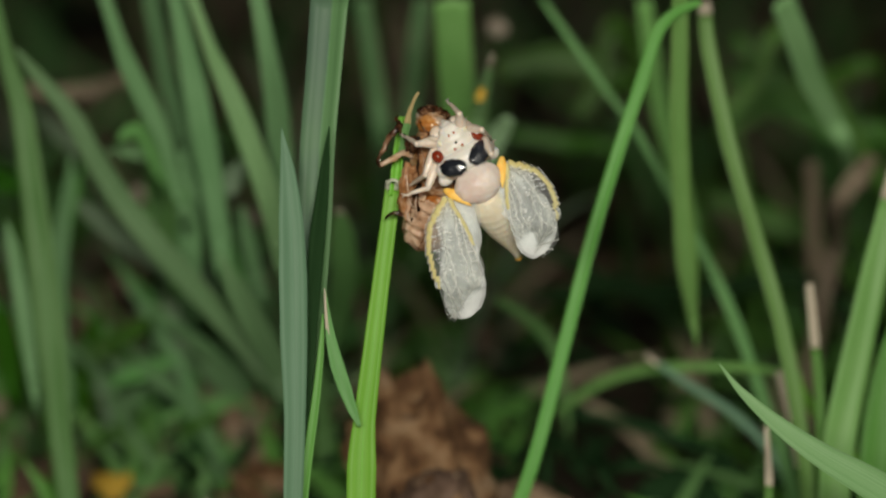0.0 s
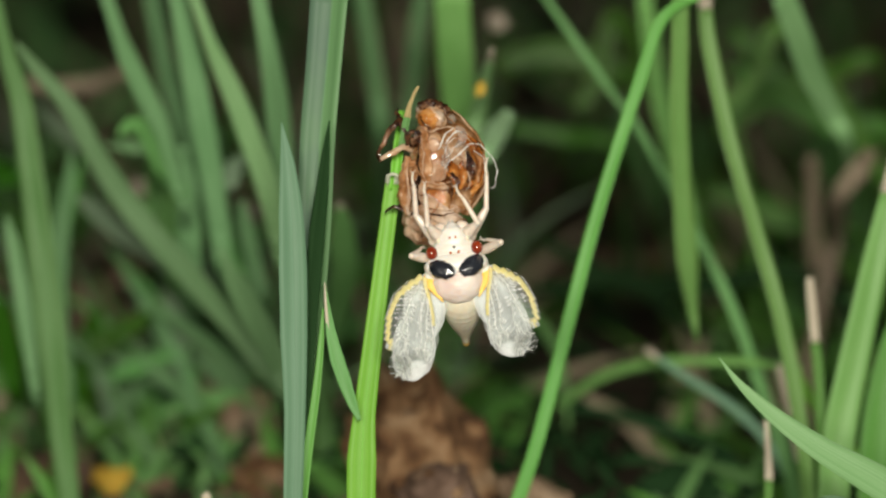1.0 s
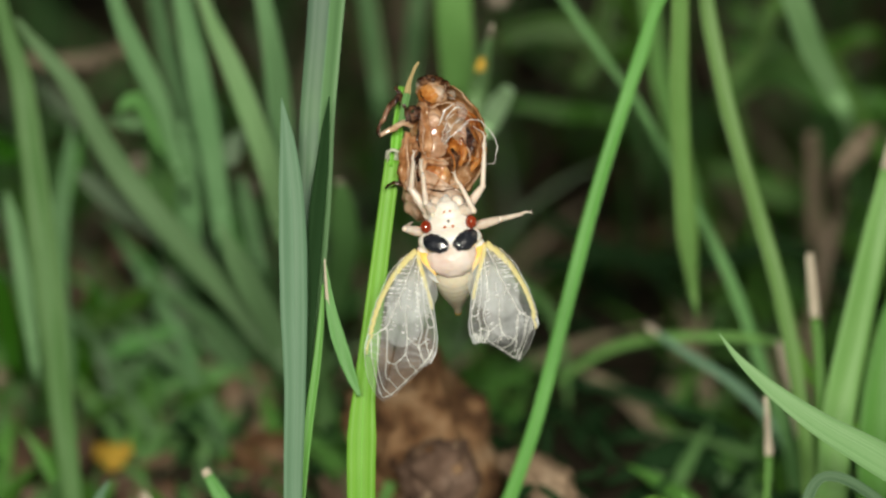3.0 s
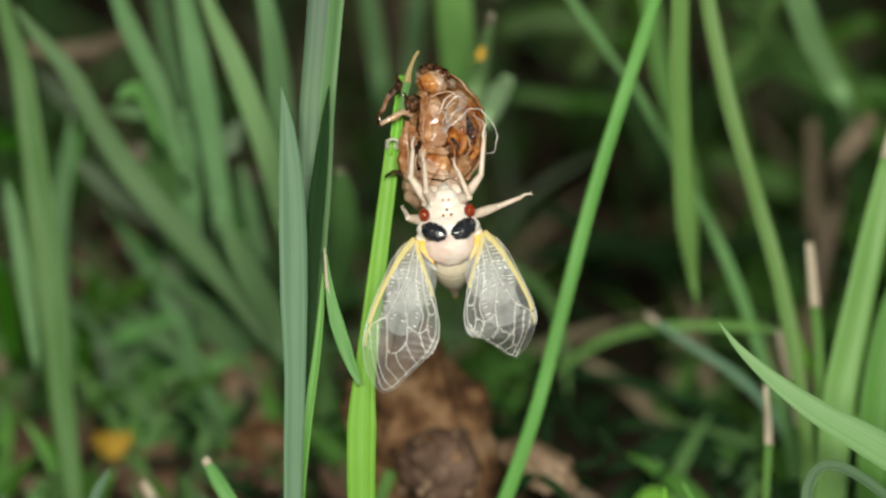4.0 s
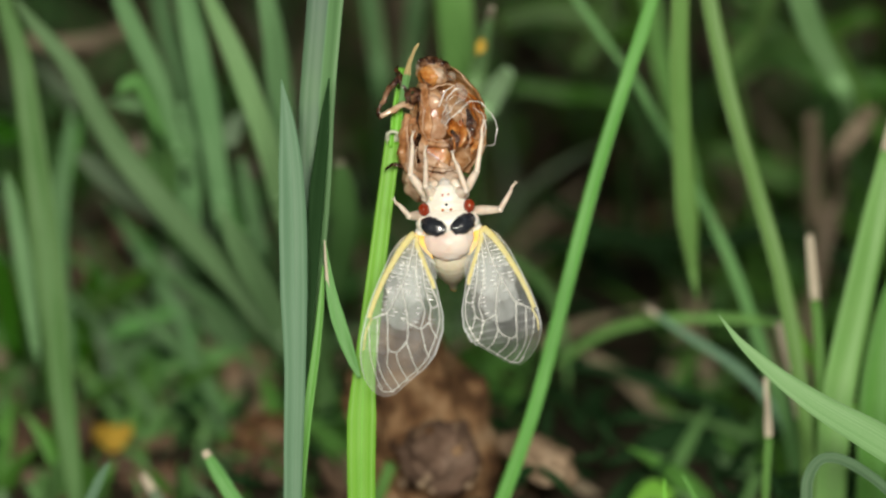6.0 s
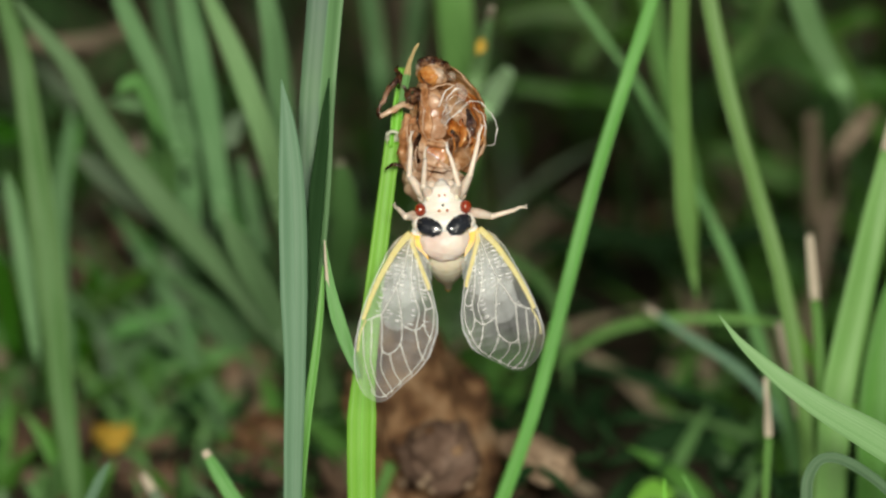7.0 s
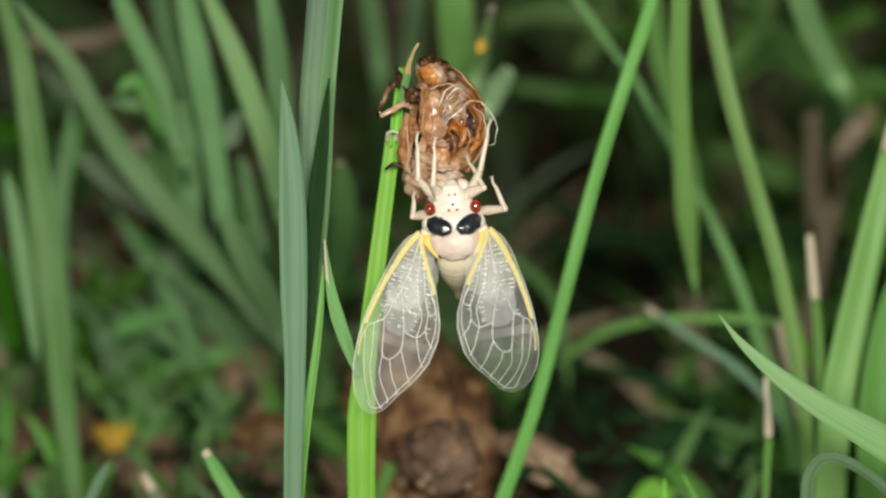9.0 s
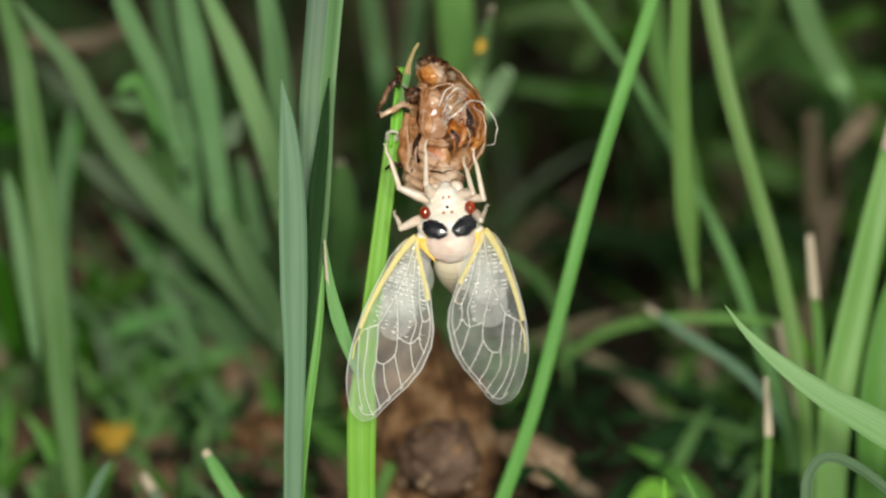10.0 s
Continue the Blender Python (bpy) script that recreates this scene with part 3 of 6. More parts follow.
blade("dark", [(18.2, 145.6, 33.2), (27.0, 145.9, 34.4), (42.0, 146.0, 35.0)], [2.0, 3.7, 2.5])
# the left-hand tuft
blade("lawn", [(-85.1, 82.0, 112.9), (-82.4, 79.9, 100.5), (-80.5, 77.8, 93.4), (-78.3, 75.7, 86.3), (-76.9, 73.6, 77.1), (-75.6, 71.5, 67.9), (-74.5, 69.5, 57.6), (-73.3, 67.4, 47.3), (-72.1, 65.3, 37.0), (-71.1, 63.2, 26.6), (-69.9, 61.1, 16.2), (-68.6, 59.0, 5.8)], [2.0, 2.5, 3.2, 4.0, 4.6, 5.0, 5.3, 5.5, 5.3, 4.6, 3.8, 2.8])
blade("sage", [(-72.9, 96.0, 74.1), (-73.5, 96.7, 68.3), (-75.1, 97.3, 60.2), (-76.5, 98.0, 50.9), (-77.0, 98.7, 41.4), (-76.6, 99.3, 30.7), (-76.2, 100.0, 21.0)], [0.7, 2.2, 3.4, 3.6, 3.8, 4.1, 3.4], 0.25, 0, lean=2.0)
blade("meadow", [(-71.1, 101.0, 73.2), (-72.4, 102.0, 68.4), (-74.1, 103.0, 62.5), (-75.6, 104.0, 56.5)], [0.4, 1.6, 2.0, 1.6], 0.25, 0, lean=2.0)
blade("sage", [(-78.9, 76.0, 97.9), (-76.4, 76.7, 94.1), (-73.0, 77.5, 89.8), (-69.1, 78.2, 84.3), (-65.8, 78.9, 77.2), (-61.9, 79.6, 70.1), (-57.4, 80.4, 63.3), (-52.3, 81.1, 56.6), (-47.1, 81.8, 50.3), (-41.9, 82.5, 43.9), (-36.7, 83.3, 36.9), (-31.9, 84.0, 29.3)], [0.8, 2.1, 2.9, 3.6, 4.0, 4.5, 4.7, 4.8, 4.6, 4.4, 4.2, 3.8], 0.25, 0, lean=2.0)
blade("sage", [(-64.5, 80.0, 113.1), (-61.1, 81.2, 100.4), (-59.3, 82.5, 94.3), (-57.2, 83.7, 88.8), (-55.0, 85.0, 83.7), (-53.3, 86.2, 78.6), (-52.5, 87.5, 73.5), (-51.3, 88.8, 67.7), (-50.1, 90.0, 61.8)], [2.2, 2.7, 3.6, 3.8, 3.7, 3.0, 2.4, 2.0, 1.8], 0.25, 0, lean=2.0)
blade("sage", [(-61.4, 126.0, 108.5), (-58.9, 127.2, 93.3), (-57.3, 128.4, 83.7), (-55.3, 129.6, 75.1), (-53.6, 130.8, 66.5), (-52.8, 132.0, 56.5)], [2.8, 3.5, 4.0, 4.3, 4.3, 4.1], 0.25, 0, lean=2.0)
blade("sage", [(-51.0, 84.0, 112.7), (-48.9, 85.7, 98.7), (-47.5, 87.4, 89.9), (-46.5, 89.1, 82.0), (-45.5, 90.9, 73.9), (-44.5, 92.6, 65.8), (-43.8, 94.3, 57.5), (-43.5, 96.0, 49.1)], [2.9, 3.6, 4.5, 4.8, 4.8, 4.4, 4.0, 3.4], 0.25, 0, lean=2.0)
blade("pale", [(-47.7, 72.0, 113.9), (-43.3, 72.5, 100.4), (-41.4, 73.0, 95.2), (-39.0, 73.5, 89.3), (-36.5, 74.0, 82.4), (-34.1, 74.5, 75.4), (-32.2, 75.0, 68.3), (-30.8, 75.5, 61.1), (-29.8, 76.0, 53.9)], [1.8, 2.3, 3.1, 3.8, 4.2, 4.4, 4.2, 3.8, 3.2], 0.25, 0, lean=2.0)
blade("sage", [(-35.1, 76.0, 113.5), (-33.0, 77.3, 99.8), (-31.8, 78.7, 92.2), (-31.2, 80.0, 85.6), (-30.7, 81.3, 79.0), (-30.5, 82.7, 71.1), (-30.6, 84.0, 62.0)], [2.5, 3.1, 4.0, 4.5, 4.5, 4.1, 3.5], 0.25, 0, lean=2.0)
blade("grey", [(-74.8, 104.0, 64.8), (-70.5, 106.4, 60.0), (-65.9, 108.8, 55.7), (-60.6, 111.2, 51.4), (-55.2, 113.6, 47.0), (-50.9, 116.0, 42.4)], [0.9, 3.6, 5.0, 5.3, 4.7, 3.5], 0.25, 0, lean=2.0)
blade("meadow", [(-62.7, 90.0, 78.1), (-60.9, 91.3, 79.7), (-58.7, 92.7, 79.4), (-57.0, 94.0, 76.5), (-55.5, 95.3, 72.0), (-53.2, 96.7, 67.8), (-51.3, 98.0, 62.4)], [0.7, 2.6, 3.3, 3.3, 3.1, 2.9, 2.5], 0.25, 0, lean=2.0)
blade("sage", [(-66.7, 100.0, 74.3), (-63.1, 101.3, 73.9), (-59.4, 102.7, 73.1), (-56.2, 104.0, 71.7)], [0.6, 2.5, 2.7, 1.8], 0.25, 0, lean=2.0)
blade("sage", [(-54.9, 112.0, 70.9), (-49.9, 114.0, 71.7), (-45.5, 116.0, 72.1)], [1.4, 3.0, 2.3], 0.25, 0, lean=2.0)
blade("sage", [(-50.8, 94.0, 75.0), (-50.4, 96.0, 67.3), (-50.4, 98.0, 59.0), (-50.6, 100.0, 50.4), (-50.6, 102.0, 41.8)], [1.3, 4.0, 4.7, 4.7, 4.3], 0.25, 0, lean=2.0)
blade("meadow", [(-55.0, 106.0, 64.8), (-55.2, 108.0, 56.8), (-54.7, 110.0, 49.3), (-54.5, 112.0, 41.6)], [1.6, 3.9, 3.9, 3.5], 0.25, 0, lean=2.0)
blade("grey", [(-38.4, 94.0, 74.2), (-40.5, 95.3, 70.8), (-42.4, 96.7, 67.8), (-44.8, 98.0, 64.9)], [0.7, 3.8, 4.4, 1.8], 0.25, 0, lean=2.0)
blade("meadow", [(-45.0, 100.0, 64.8), (-44.3, 102.0, 56.9), (-43.2, 104.0, 49.5), (-41.3, 106.0, 41.9)], [1.8, 4.5, 4.8, 4.1], 0.25, 0, lean=2.0)
blade("sage", [(-41.0, 64.0, 61.9), (-38.2, 65.2, 54.9), (-35.6, 66.4, 49.2), (-32.9, 67.6, 43.4), (-30.7, 68.8, 37.0), (-29.8, 70.0, 30.0)], [0.6, 4.2, 4.8, 4.6, 3.8, 2.8], 0.25, 0, lean=2.0)
blade("sage", [(-82.3, 76.0, 65.4), (-81.1, 75.2, 60.7), (-80.1, 74.4, 54.3), (-79.1, 73.6, 46.8), (-78.0, 72.8, 38.1), (-77.2, 72.0, 29.4)], [0.4, 2.6, 3.0, 3.2, 2.6, 1.3], 0.25, 0, lean=2.0)
blade("grey", [(-57.1, 116.0, 40.6), (-55.8, 117.3, 33.0), (-55.4, 118.7, 26.5), (-56.4, 120.0, 21.2)], [1.9, 4.7, 4.0, 2.4], 0.25, 0, lean=2.0)
blade("clover", [(-72.8, 126.0, 35.4), (-75.5, 127.5, 27.8), (-77.8, 129.0, 19.8), (-78.7, 130.5, 13.0), (-78.1, 132.0, 8.1)], [1.0, 5.3, 6.3, 4.9, 1.5], 0.25, 0, lean=2.0)
blade("deep", [(-57.8, 116.0, 38.4), (-63.8, 118.0, 33.4), (-70.1, 120.0, 29.2), (-75.9, 122.0, 24.9)], [0.9, 4.0, 4.3, 2.9], 0.25, 0, lean=2.0)
blade("meadow", [(-53.2, 116.0, 28.1), (-59.2, 117.3, 25.6), (-65.4, 118.7, 23.0), (-71.0, 120.0, 20.2)], [0.7, 3.1, 3.3, 1.7], 0.25, 0, lean=2.0)
blade("clover", [(-94.2, 126.0, 65.9), (-92.2, 130.0, 62.4), (-90.0, 134.0, 58.0)], [2.4, 6.0, 1.7], 0.25, 0, lean=2.0)
blade("clover", [(-93.7, 116.0, 40.6), (-91.8, 118.0, 32.8), (-91.2, 120.0, 23.6), (-91.3, 122.0, 15.6)], [3.5, 5.9, 4.8, 2.4], 0.25, 0, lean=2.0)
blade("meadow", [(-58.8, 110.0, 15.9), (-53.4, 111.3, 17.3), (-47.6, 112.7, 18.1), (-41.6, 114.0, 18.2)], [0.6, 3.5, 4.0, 1.2])
blade("meadow", [(-50.6, 110.0, 21.0), (-48.1, 111.3, 12.6), (-49.6, 112.7, 4.7), (-51.8, 114.0, -2.0)], [0.9, 3.1, 2.8, 1.7])
blade("meadow", [(-39.8, 106.0, 3.7), (-44.6, 108.0, 2.8), (-48.9, 110.0, 3.1)], [0.6, 3.5, 1.9])
blade("sage", [(-61.2, 108.0, 9.7), (-56.0, 110.0, 5.0), (-51.8, 112.0, 0.2)], [0.6, 2.8, 1.7])
blade("grey", [(-91.2, 164.0, 71.9), (-88.3, 167.3, 67.5), (-84.5, 170.7, 62.7), (-81.3, 174.0, 57.8)], [1.0, 4.4, 3.9, 2.1], 0.25, 0, lean=2.0)
blade("brown", [(-35.0, 108.0, 17.9), (-39.0, 109.3, 14.7), (-42.7, 110.7, 10.4), (-45.2, 112.0, 4.3)], [1.4, 3.5, 3.8, 1.7], root=False, label="pinkish brown dead stem lying in the grass")
blade("brown", [(-92.5, 154.0, 78.6), (-85.6, 157.3, 77.0), (-77.3, 160.7, 77.3), (-68.9, 164.0, 77.5)], [2.0, 3.3, 3.3, 1.8], 0.25, 0, lean=2.0)
blade("meadow", [(-63.6, 132.0, 77.1), (-62.7, 134.0, 67.1), (-62.3, 136.0, 56.9), (-62.6, 138.0, 46.5)], [0.7, 2.4, 2.9, 2.4], 0.25, 0, lean=2.0)
blade("sage", [(-40.6, 104.0, 62.3), (-39.2, 105.3, 55.0), (-38.1, 106.7, 47.7), (-36.3, 108.0, 40.2)], [1.1, 3.0, 3.4, 3.0], 0.25, 0, lean=2.0)
blade("meadow", [(-68.2, 120.0, 14.9), (-71.7, 122.0, 9.3), (-75.7, 124.0, 6.1)], [0.7, 2.7, 2.2], 0.25, 0, lean=2.0)
blade("meadow", [(-56.9, 102.0, 10.8), (-52.4, 102.0, 10.0), (-48.7, 102.0, 8.8)], [0.5, 1.4, 0.9], root=False, label="narrow leaflet of a low feathery herb")
blade("meadow", [(-54.1, 103.0, 13.0), (-51.8, 103.0, 11.1), (-48.6, 103.0, 8.7)], [0.5, 1.4, 0.9], root=False, label="narrow leaflet of a low feathery herb")
blade("meadow", [(-53.0, 104.0, 14.5), (-50.5, 104.0, 11.9), (-48.5, 104.0, 8.7)], [0.5, 1.4, 0.9], root=False, label="narrow leaflet of a low feathery herb")
blade("meadow", [(-49.5, 105.0, 15.3), (-49.0, 105.0, 12.2), (-48.3, 105.0, 8.5)], [0.5, 1.4, 0.9], root=False, label="narrow leaflet of a low feathery herb")
blade("meadow", [(-46.5, 106.0, 15.0), (-47.3, 106.0, 11.9), (-48.0, 106.0, 8.2)], [0.5, 1.4, 0.9], root=False, label="narrow leaflet of a low feathery herb")
blade("meadow", [(-44.2, 107.0, 13.8), (-45.7, 107.0, 11.1), (-47.8, 107.0, 7.7)], [0.5, 1.4, 0.9], root=False, label="narrow leaflet of a low feathery herb")
blade("meadow", [(-40.8, 108.0, 11.7), (-44.5, 108.0, 9.7), (-47.7, 108.0, 7.2)], [0.5, 1.4, 0.9], root=False, label="narrow leaflet of a low feathery herb")
blade("meadow", [(-40.9, 109.0, 8.9), (-43.8, 109.0, 7.9), (-47.6, 109.0, 6.5)], [0.5, 1.4, 0.9], root=False, label="narrow leaflet of a low feathery herb")
blade("meadow", [(-38.9, 110.0, 5.8), (-43.7, 110.0, 6.0), (-47.7, 110.0, 5.8)], [0.5, 1.4, 0.9], root=False, label="narrow leaflet of a low feathery herb")
blade("meadow", [(-39.3, 13.3, 31.9), (-37.1, 12.5, 28.4), (-33.5, 11.0, 22.5), (-30.2, 9.6, 17.1)], [1.2, 2.4, 2.6, 2.6], 0.5, 0, tip=0.07, rib=True)
blade("blue", [(-56.6, 22.3, 26.6), (-58.2, 21.6, 23.6), (-60.2, 20.4, 19.0), (-61.6, 19.0, 13.4)], [0.5, 1.7, 1.9, 1.9], 0.5, 0, rib=True)
blade("grey", [(-53.9, 43.6, 17.0), (-51.6, 42.7, 13.4), (-49.1, 41.4, 7.9)], [1.0, 2.2, 2.2], 0.4, 0, tip=0.2)
blade("meadow", [(-26.0, 108.2, 28.1), (-24.3, 104.9, 14.6), (-23.7, 101.5, 1.0), (-23.1, 98.7, -10.2)], [2.7, 4.0, 4.3, 4.3])
blade("sage", [(-17.6, 151.6, 98.6), (-16.1, 158.9, 86.5), (-14.8, 166.1, 74.1), (-14.0, 173.2, 61.1)], [3.2, 3.7, 3.8, 3.1], 0.25, 0, lean=2.0)
blade("sage", [(-4.5, 161.6, 97.5), (-5.9, 168.8, 85.2), (-7.0, 176.0, 72.5), (-8.2, 183.3, 60.6)], [3.2, 4.1, 3.9, 2.6], 0.25, 0, lean=2.0)
# dead stems standing behind
blade("brown", [(79.9, 143.0, 64.1), (82.2, 151.3, 51.1), (84.5, 158.3, 32.7)], [2.7, 3.3, 3.1], 0.25, 0, lean=2.0)
blade("brown", [(87.5, 113.7, 70.8), (85.6, 117.7, 65.9), (81.8, 120.7, 57.5)], [2.8, 4.4, 3.5], 0.3, 0, lean=2.0)
blade("brown", [(88.2, 149.8, 50.2), (85.7, 147.4, 40.5), (83.2, 144.7, 29.6)], [2.5, 3.5, 3.0])
blade("deep", [(30.7, 175.0, 68.7), (35.9, 176.9, 76.3), (41.1, 180.1, 88.9)], [3.9, 5.2, 3.9])
blade("deep", [(67.0, 177.6, 78.8), (80.0, 175.4, 70.0), (93.0, 174.1, 64.9), (106.0, 173.5, 62.4)], [3.4, 5.2, 5.7, 5.2])
blade("deep", [(64.2, 190.3, 47.1), (77.7, 189.0, 41.8), (89.8, 187.7, 36.6)], [3.5, 6.7, 5.4])
blade("deep", [(12.5, 177.6, 78.8), (25.5, 178.3, 81.9), (39.8, 177.2, 77.5), (51.4, 175.4, 70.0)], [4.7, 6.5, 6.5, 3.9], 0.25, 0, lean=2.0)
blade("deep", [(15.4, 184.0, 63.2), (28.6, 183.5, 61.3), (41.8, 182.7, 58.1)], [2.6, 4.0, 2.6], 0.25, 0, lean=2.0)
blade("deep", [(63.1, 173.8, 63.7), (74.8, 175.7, 71.2), (87.8, 176.9, 76.3), (100.8, 177.6, 78.8)], [2.6, 4.7, 4.7, 3.9], 0.25, 0, lean=2.0)
blade("deep", [(68.3, 189.4, 85.0), (78.9, 186.9, 74.8), (90.8, 184.3, 64.5), (102.7, 182.7, 58.1)], [3.2, 4.8, 4.8, 4.0], 0.25, 0, lean=2.0)
blade("fresh", [(62.0, 155.2, 72.0), (69.5, 157.1, 79.3), (77.0, 159.5, 89.0)], [2.5, 3.7, 3.7])


# ---- more blades of the sward behind, bending every way ----
def wild_blades(count, seed, left, right, near, far, least=38, most=78, kinds=("sage", "sage", "grey", "fresh", "brown", "brown")):
    rnd = random.Random(seed)
    for _ in range(count):
        y = rnd.uniform(near, far)
        x = rnd.uniform(left, right) * (y + 343) / 354
        tall, run, way = rnd.uniform(least, most), rnd.uniform(6, 38), rnd.uniform(-0.9, 0.9) + rnd.choice((0.0, math.pi))
        dx, dy = run * math.cos(way), run * math.sin(way)
        pts = [(x + dx * f * f, y + dy * f * f, tall * (f - 0.34 * f * f * run / 38) - 3 * (1 - f)) for f in (1.0, 0.85, 0.65, 0.42, 0.2, 0.0)]
        w = rnd.uniform(1.1, 2.6)
        blade(rnd.choice(kinds), pts, [w * k for k in (0.1, 0.6, 0.95, 1.0, 0.9, 0.7)],
              0.35, rnd.uniform(-30, 30), root=False)


wild_blades(30, 71, -54, -24, 105, 160, 30, 66, ("sage", "sage", "meadow", "sage", "grey"))
wild_blades(14, 72, -74, -26, 95, 150, 14, 34, ("meadow", "sage", "yellow", "brown"))
wild_blades(10, 61, -72, -22, 150, 280)
wild_blades(9, 62, 36, 76, 130, 280, 38, 78, ("lawn", "deep", "brown"))
wild_blades(7, 64, 30, 76, 170, 320, 60, 105, ("lawn", "deep", "brown"))
wild_blades(6, 65, -28, 4, 170, 320, 60, 100, ("sage", "grey", "brown"))


# ---- far sward, clumped blades past counting ----
def far_grass(name, count, seed, near, far, kind, tall):
    rnd = random.Random(seed)
    bm = bmesh.new()
    uv = bm.loops.layers.uv.verify()
    for _ in range(count):
        y = near + (far - near) * rnd.random() ** 1.4
        x = rnd.uniform(-1, 1) * (0.10 + 0.24 * (y + 0.35))
        if 0.036 < x / (y + 0.35) < 0.1 and y < 0.42:
            continue
        z = rnd.uniform(0.35, 1.0) * tall * (0.5 + 0.6 * y)
        lean, bend, way = rnd.uniform(0.1, 0.9), rnd.uniform(0.2, 1.0), rnd.uniform(0, 6.283)
        w = rnd.uniform(0.0022, 0.0055)
        prev = None
        for i in range(7):
            f = i / 6
            r = z * lean * (f + bend * f * f)
            c = Vector((x + r * math.cos(way), y + r * math.sin(way) * 0.6, ground_height(x, y) - 0.002 + z * (f - 0.35 * bend * f * f)))
            s = Vector((math.cos(way * 1.7), 0.3, 0.2)).normalized() * (w * (1 - f ** 2.5) / 2 + 0.0001)
            row = [bm.verts.new(c - s), bm.verts.new(c + Vector((0, -0.0006, 0.0003))), bm.verts.new(c + s)]
            if prev:
                for k in (0, 1):
                    q = bm.faces.new((prev[k], prev[k + 1], row[k + 1], row[k]))
                    for loop, (a, b) in zip(q.loops, ((k / 2, f), ((k + 1) / 2, f), ((k + 1) / 2, f + 0.2), (k / 2, f + 0.2))):
                        loop[uv].uv = (a + x * 9, b + y * 5)
            prev = row
    return tagged(part(name, bm, GREEN[kind]), "dense dim grass of the lawn behind, out of focus", "grass", kind="stuff")


far_grass("far_grass", 90, 3, 0.17, 1.4, "deep", 0.11)
far_grass("far_grass", 150, 5, 0.2, 1.3, "lawn", 0.105)
far_grass("far_grass", 90, 9, 0.2, 0.9, "grey", 0.09)
far_grass("far_grass", 420, 8, 0.12, 1.1, "brown", 0.075)


def low_herbs(count, seed, kind, near, far, hollow_too=False):
    """Small rounded leaves of clover and moss close to the soil."""
    rnd = random.Random(seed)
    bm = bmesh.new()
    uv = bm.loops.layers.uv.verify()
    for _ in range(count):
        y = near + (far - near) * rnd.random() ** 1.3
        x = rnd.uniform(-1, 1) * (0.10 + 0.22 * (y + 0.35))
        if 0.036 < x / (y + 0.35) < 0.1 and y < 0.42 and not hollow_too:
            continue
        if noise.noise(Vector((x * 22, y * 14, seed))) < -0.05:
            continue
        c = Vector((x, y, ground_height(x, y) + rnd.uniform(0.001, 0.016)))
        way, tilt, size = rnd.uniform(0, 6.283), rnd.uniform(-0.3, 1.1), rnd.uniform(0.0018, 0.0042)
        d = Vector((math.cos(way), math.sin(way), tilt)).normalized()
        e = d.cross(Vector((0.2, -1, 0.7))).normalized()
        ring = [bm.verts.new(c + d * (size * (0.2 + math.cos(a))) * 1.7 + e * (size * 0.30 * math.sin(a)) + Vector((0, 0, -0.12 * size * math.cos(2 * a)))) for a in [2 * math.pi * k / 8 for k in range(8)]]
        hub = bm.verts.new(c + d * size * 0.2 + Vector((0, 0, 0.15 * size)))
        for k in range(8):
            f = bm.faces.new((hub, ring[k], ring[(k + 1) % 8]))
            for loop in f.loops:
                loop[uv].uv = ((loop.vert.co.x - x) * 90, (loop.vert.co.z) * 20)
    ob = part("low_herbs", bm, GREEN[kind])
    tagged(ob, "low clover and moss leaves covering the soil", "herbs", kind="stuff")
    ob.modifiers.new("thickness", "SOLIDIFY").thickness = 0.0002


low_herbs(650, 31, "fresh", 0.12, 0.5)
low_herbs(850, 32, "deep", 0.10, 0.8)
# near-black herbs paint the shade low down, in the hollow as well
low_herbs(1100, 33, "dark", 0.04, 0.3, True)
far_grass("short_grass", 290, 41, 0.07, 0.45, "fresh", 0.045)
far_grass("short_grass", 290, 43, 0.06, 0.45, "deep", 0.05)
far_grass("short_grass", 130, 45, 0.05, 0.25, "lawn", 0.042)
far_grass("short_grass", 110, 47, 0.07, 0.17, "lawn", 0.045)
far_grass("short_grass", 150, 49, 0.06, 0.2, "sage", 0.03)


def leaf_litter(count, seed):
    rnd = random.Random(seed)
    bm = bmesh.new()
    for _ in range(count):
        y = 0.03 + 0.75 * rnd.random() ** 1.5
        x = rnd.uniform(-1, 1) * (0.09 + 0.22 * (y + 0.35))
        size, way = rnd.uniform(0.004, 0.011), rnd.uniform(0, 6.283)
        if 0.018 < x < 0.07 and y < 0.2:
            continue
        base = Vector((x, y, ground_height(x, y) + rnd.uniform(0.0, 0.003)))
        d = Vector((math.cos(way), math.sin(way), rnd.uniform(-0.2, 0.7))).normalized()
        e = Vector((-math.sin(way), math.cos(way), rnd.uniform(-0.4, 0.6))).normalized()
        curl = rnd.uniform(0.1, 0.5) * size
        grid = []
        for i in range(5):
            f = i / 4
            w = size * 0.42 * math.sin(math.pi * (0.08 + 0.84 * f)) * rnd.uniform(0.8, 1.15)
            grid.append([bm.verts.new(base + d * (size * (f - 0.5)) + e * (w * a) + Vector((0, 0, curl * (abs(a) + 2 * (f - 0.5) ** 2)))) for a in (-1, -0.4, 0.4, 1)])
        for a, b in zip(grid, grid[1:]):
            for k in range(3):
                bm.faces.new((a[k], a[k + 1], b[k + 1], b[k]))
    ob = part("leaf_litter", bm, LITTER)
    tagged(ob, "brown crumbled dead leaves strewn over the soil", "leaf litter", kind="stuff")
    ob.modifiers.new("thickness", "SOLIDIFY").thickness = 0.0003


leaf_litter(1000, 21)


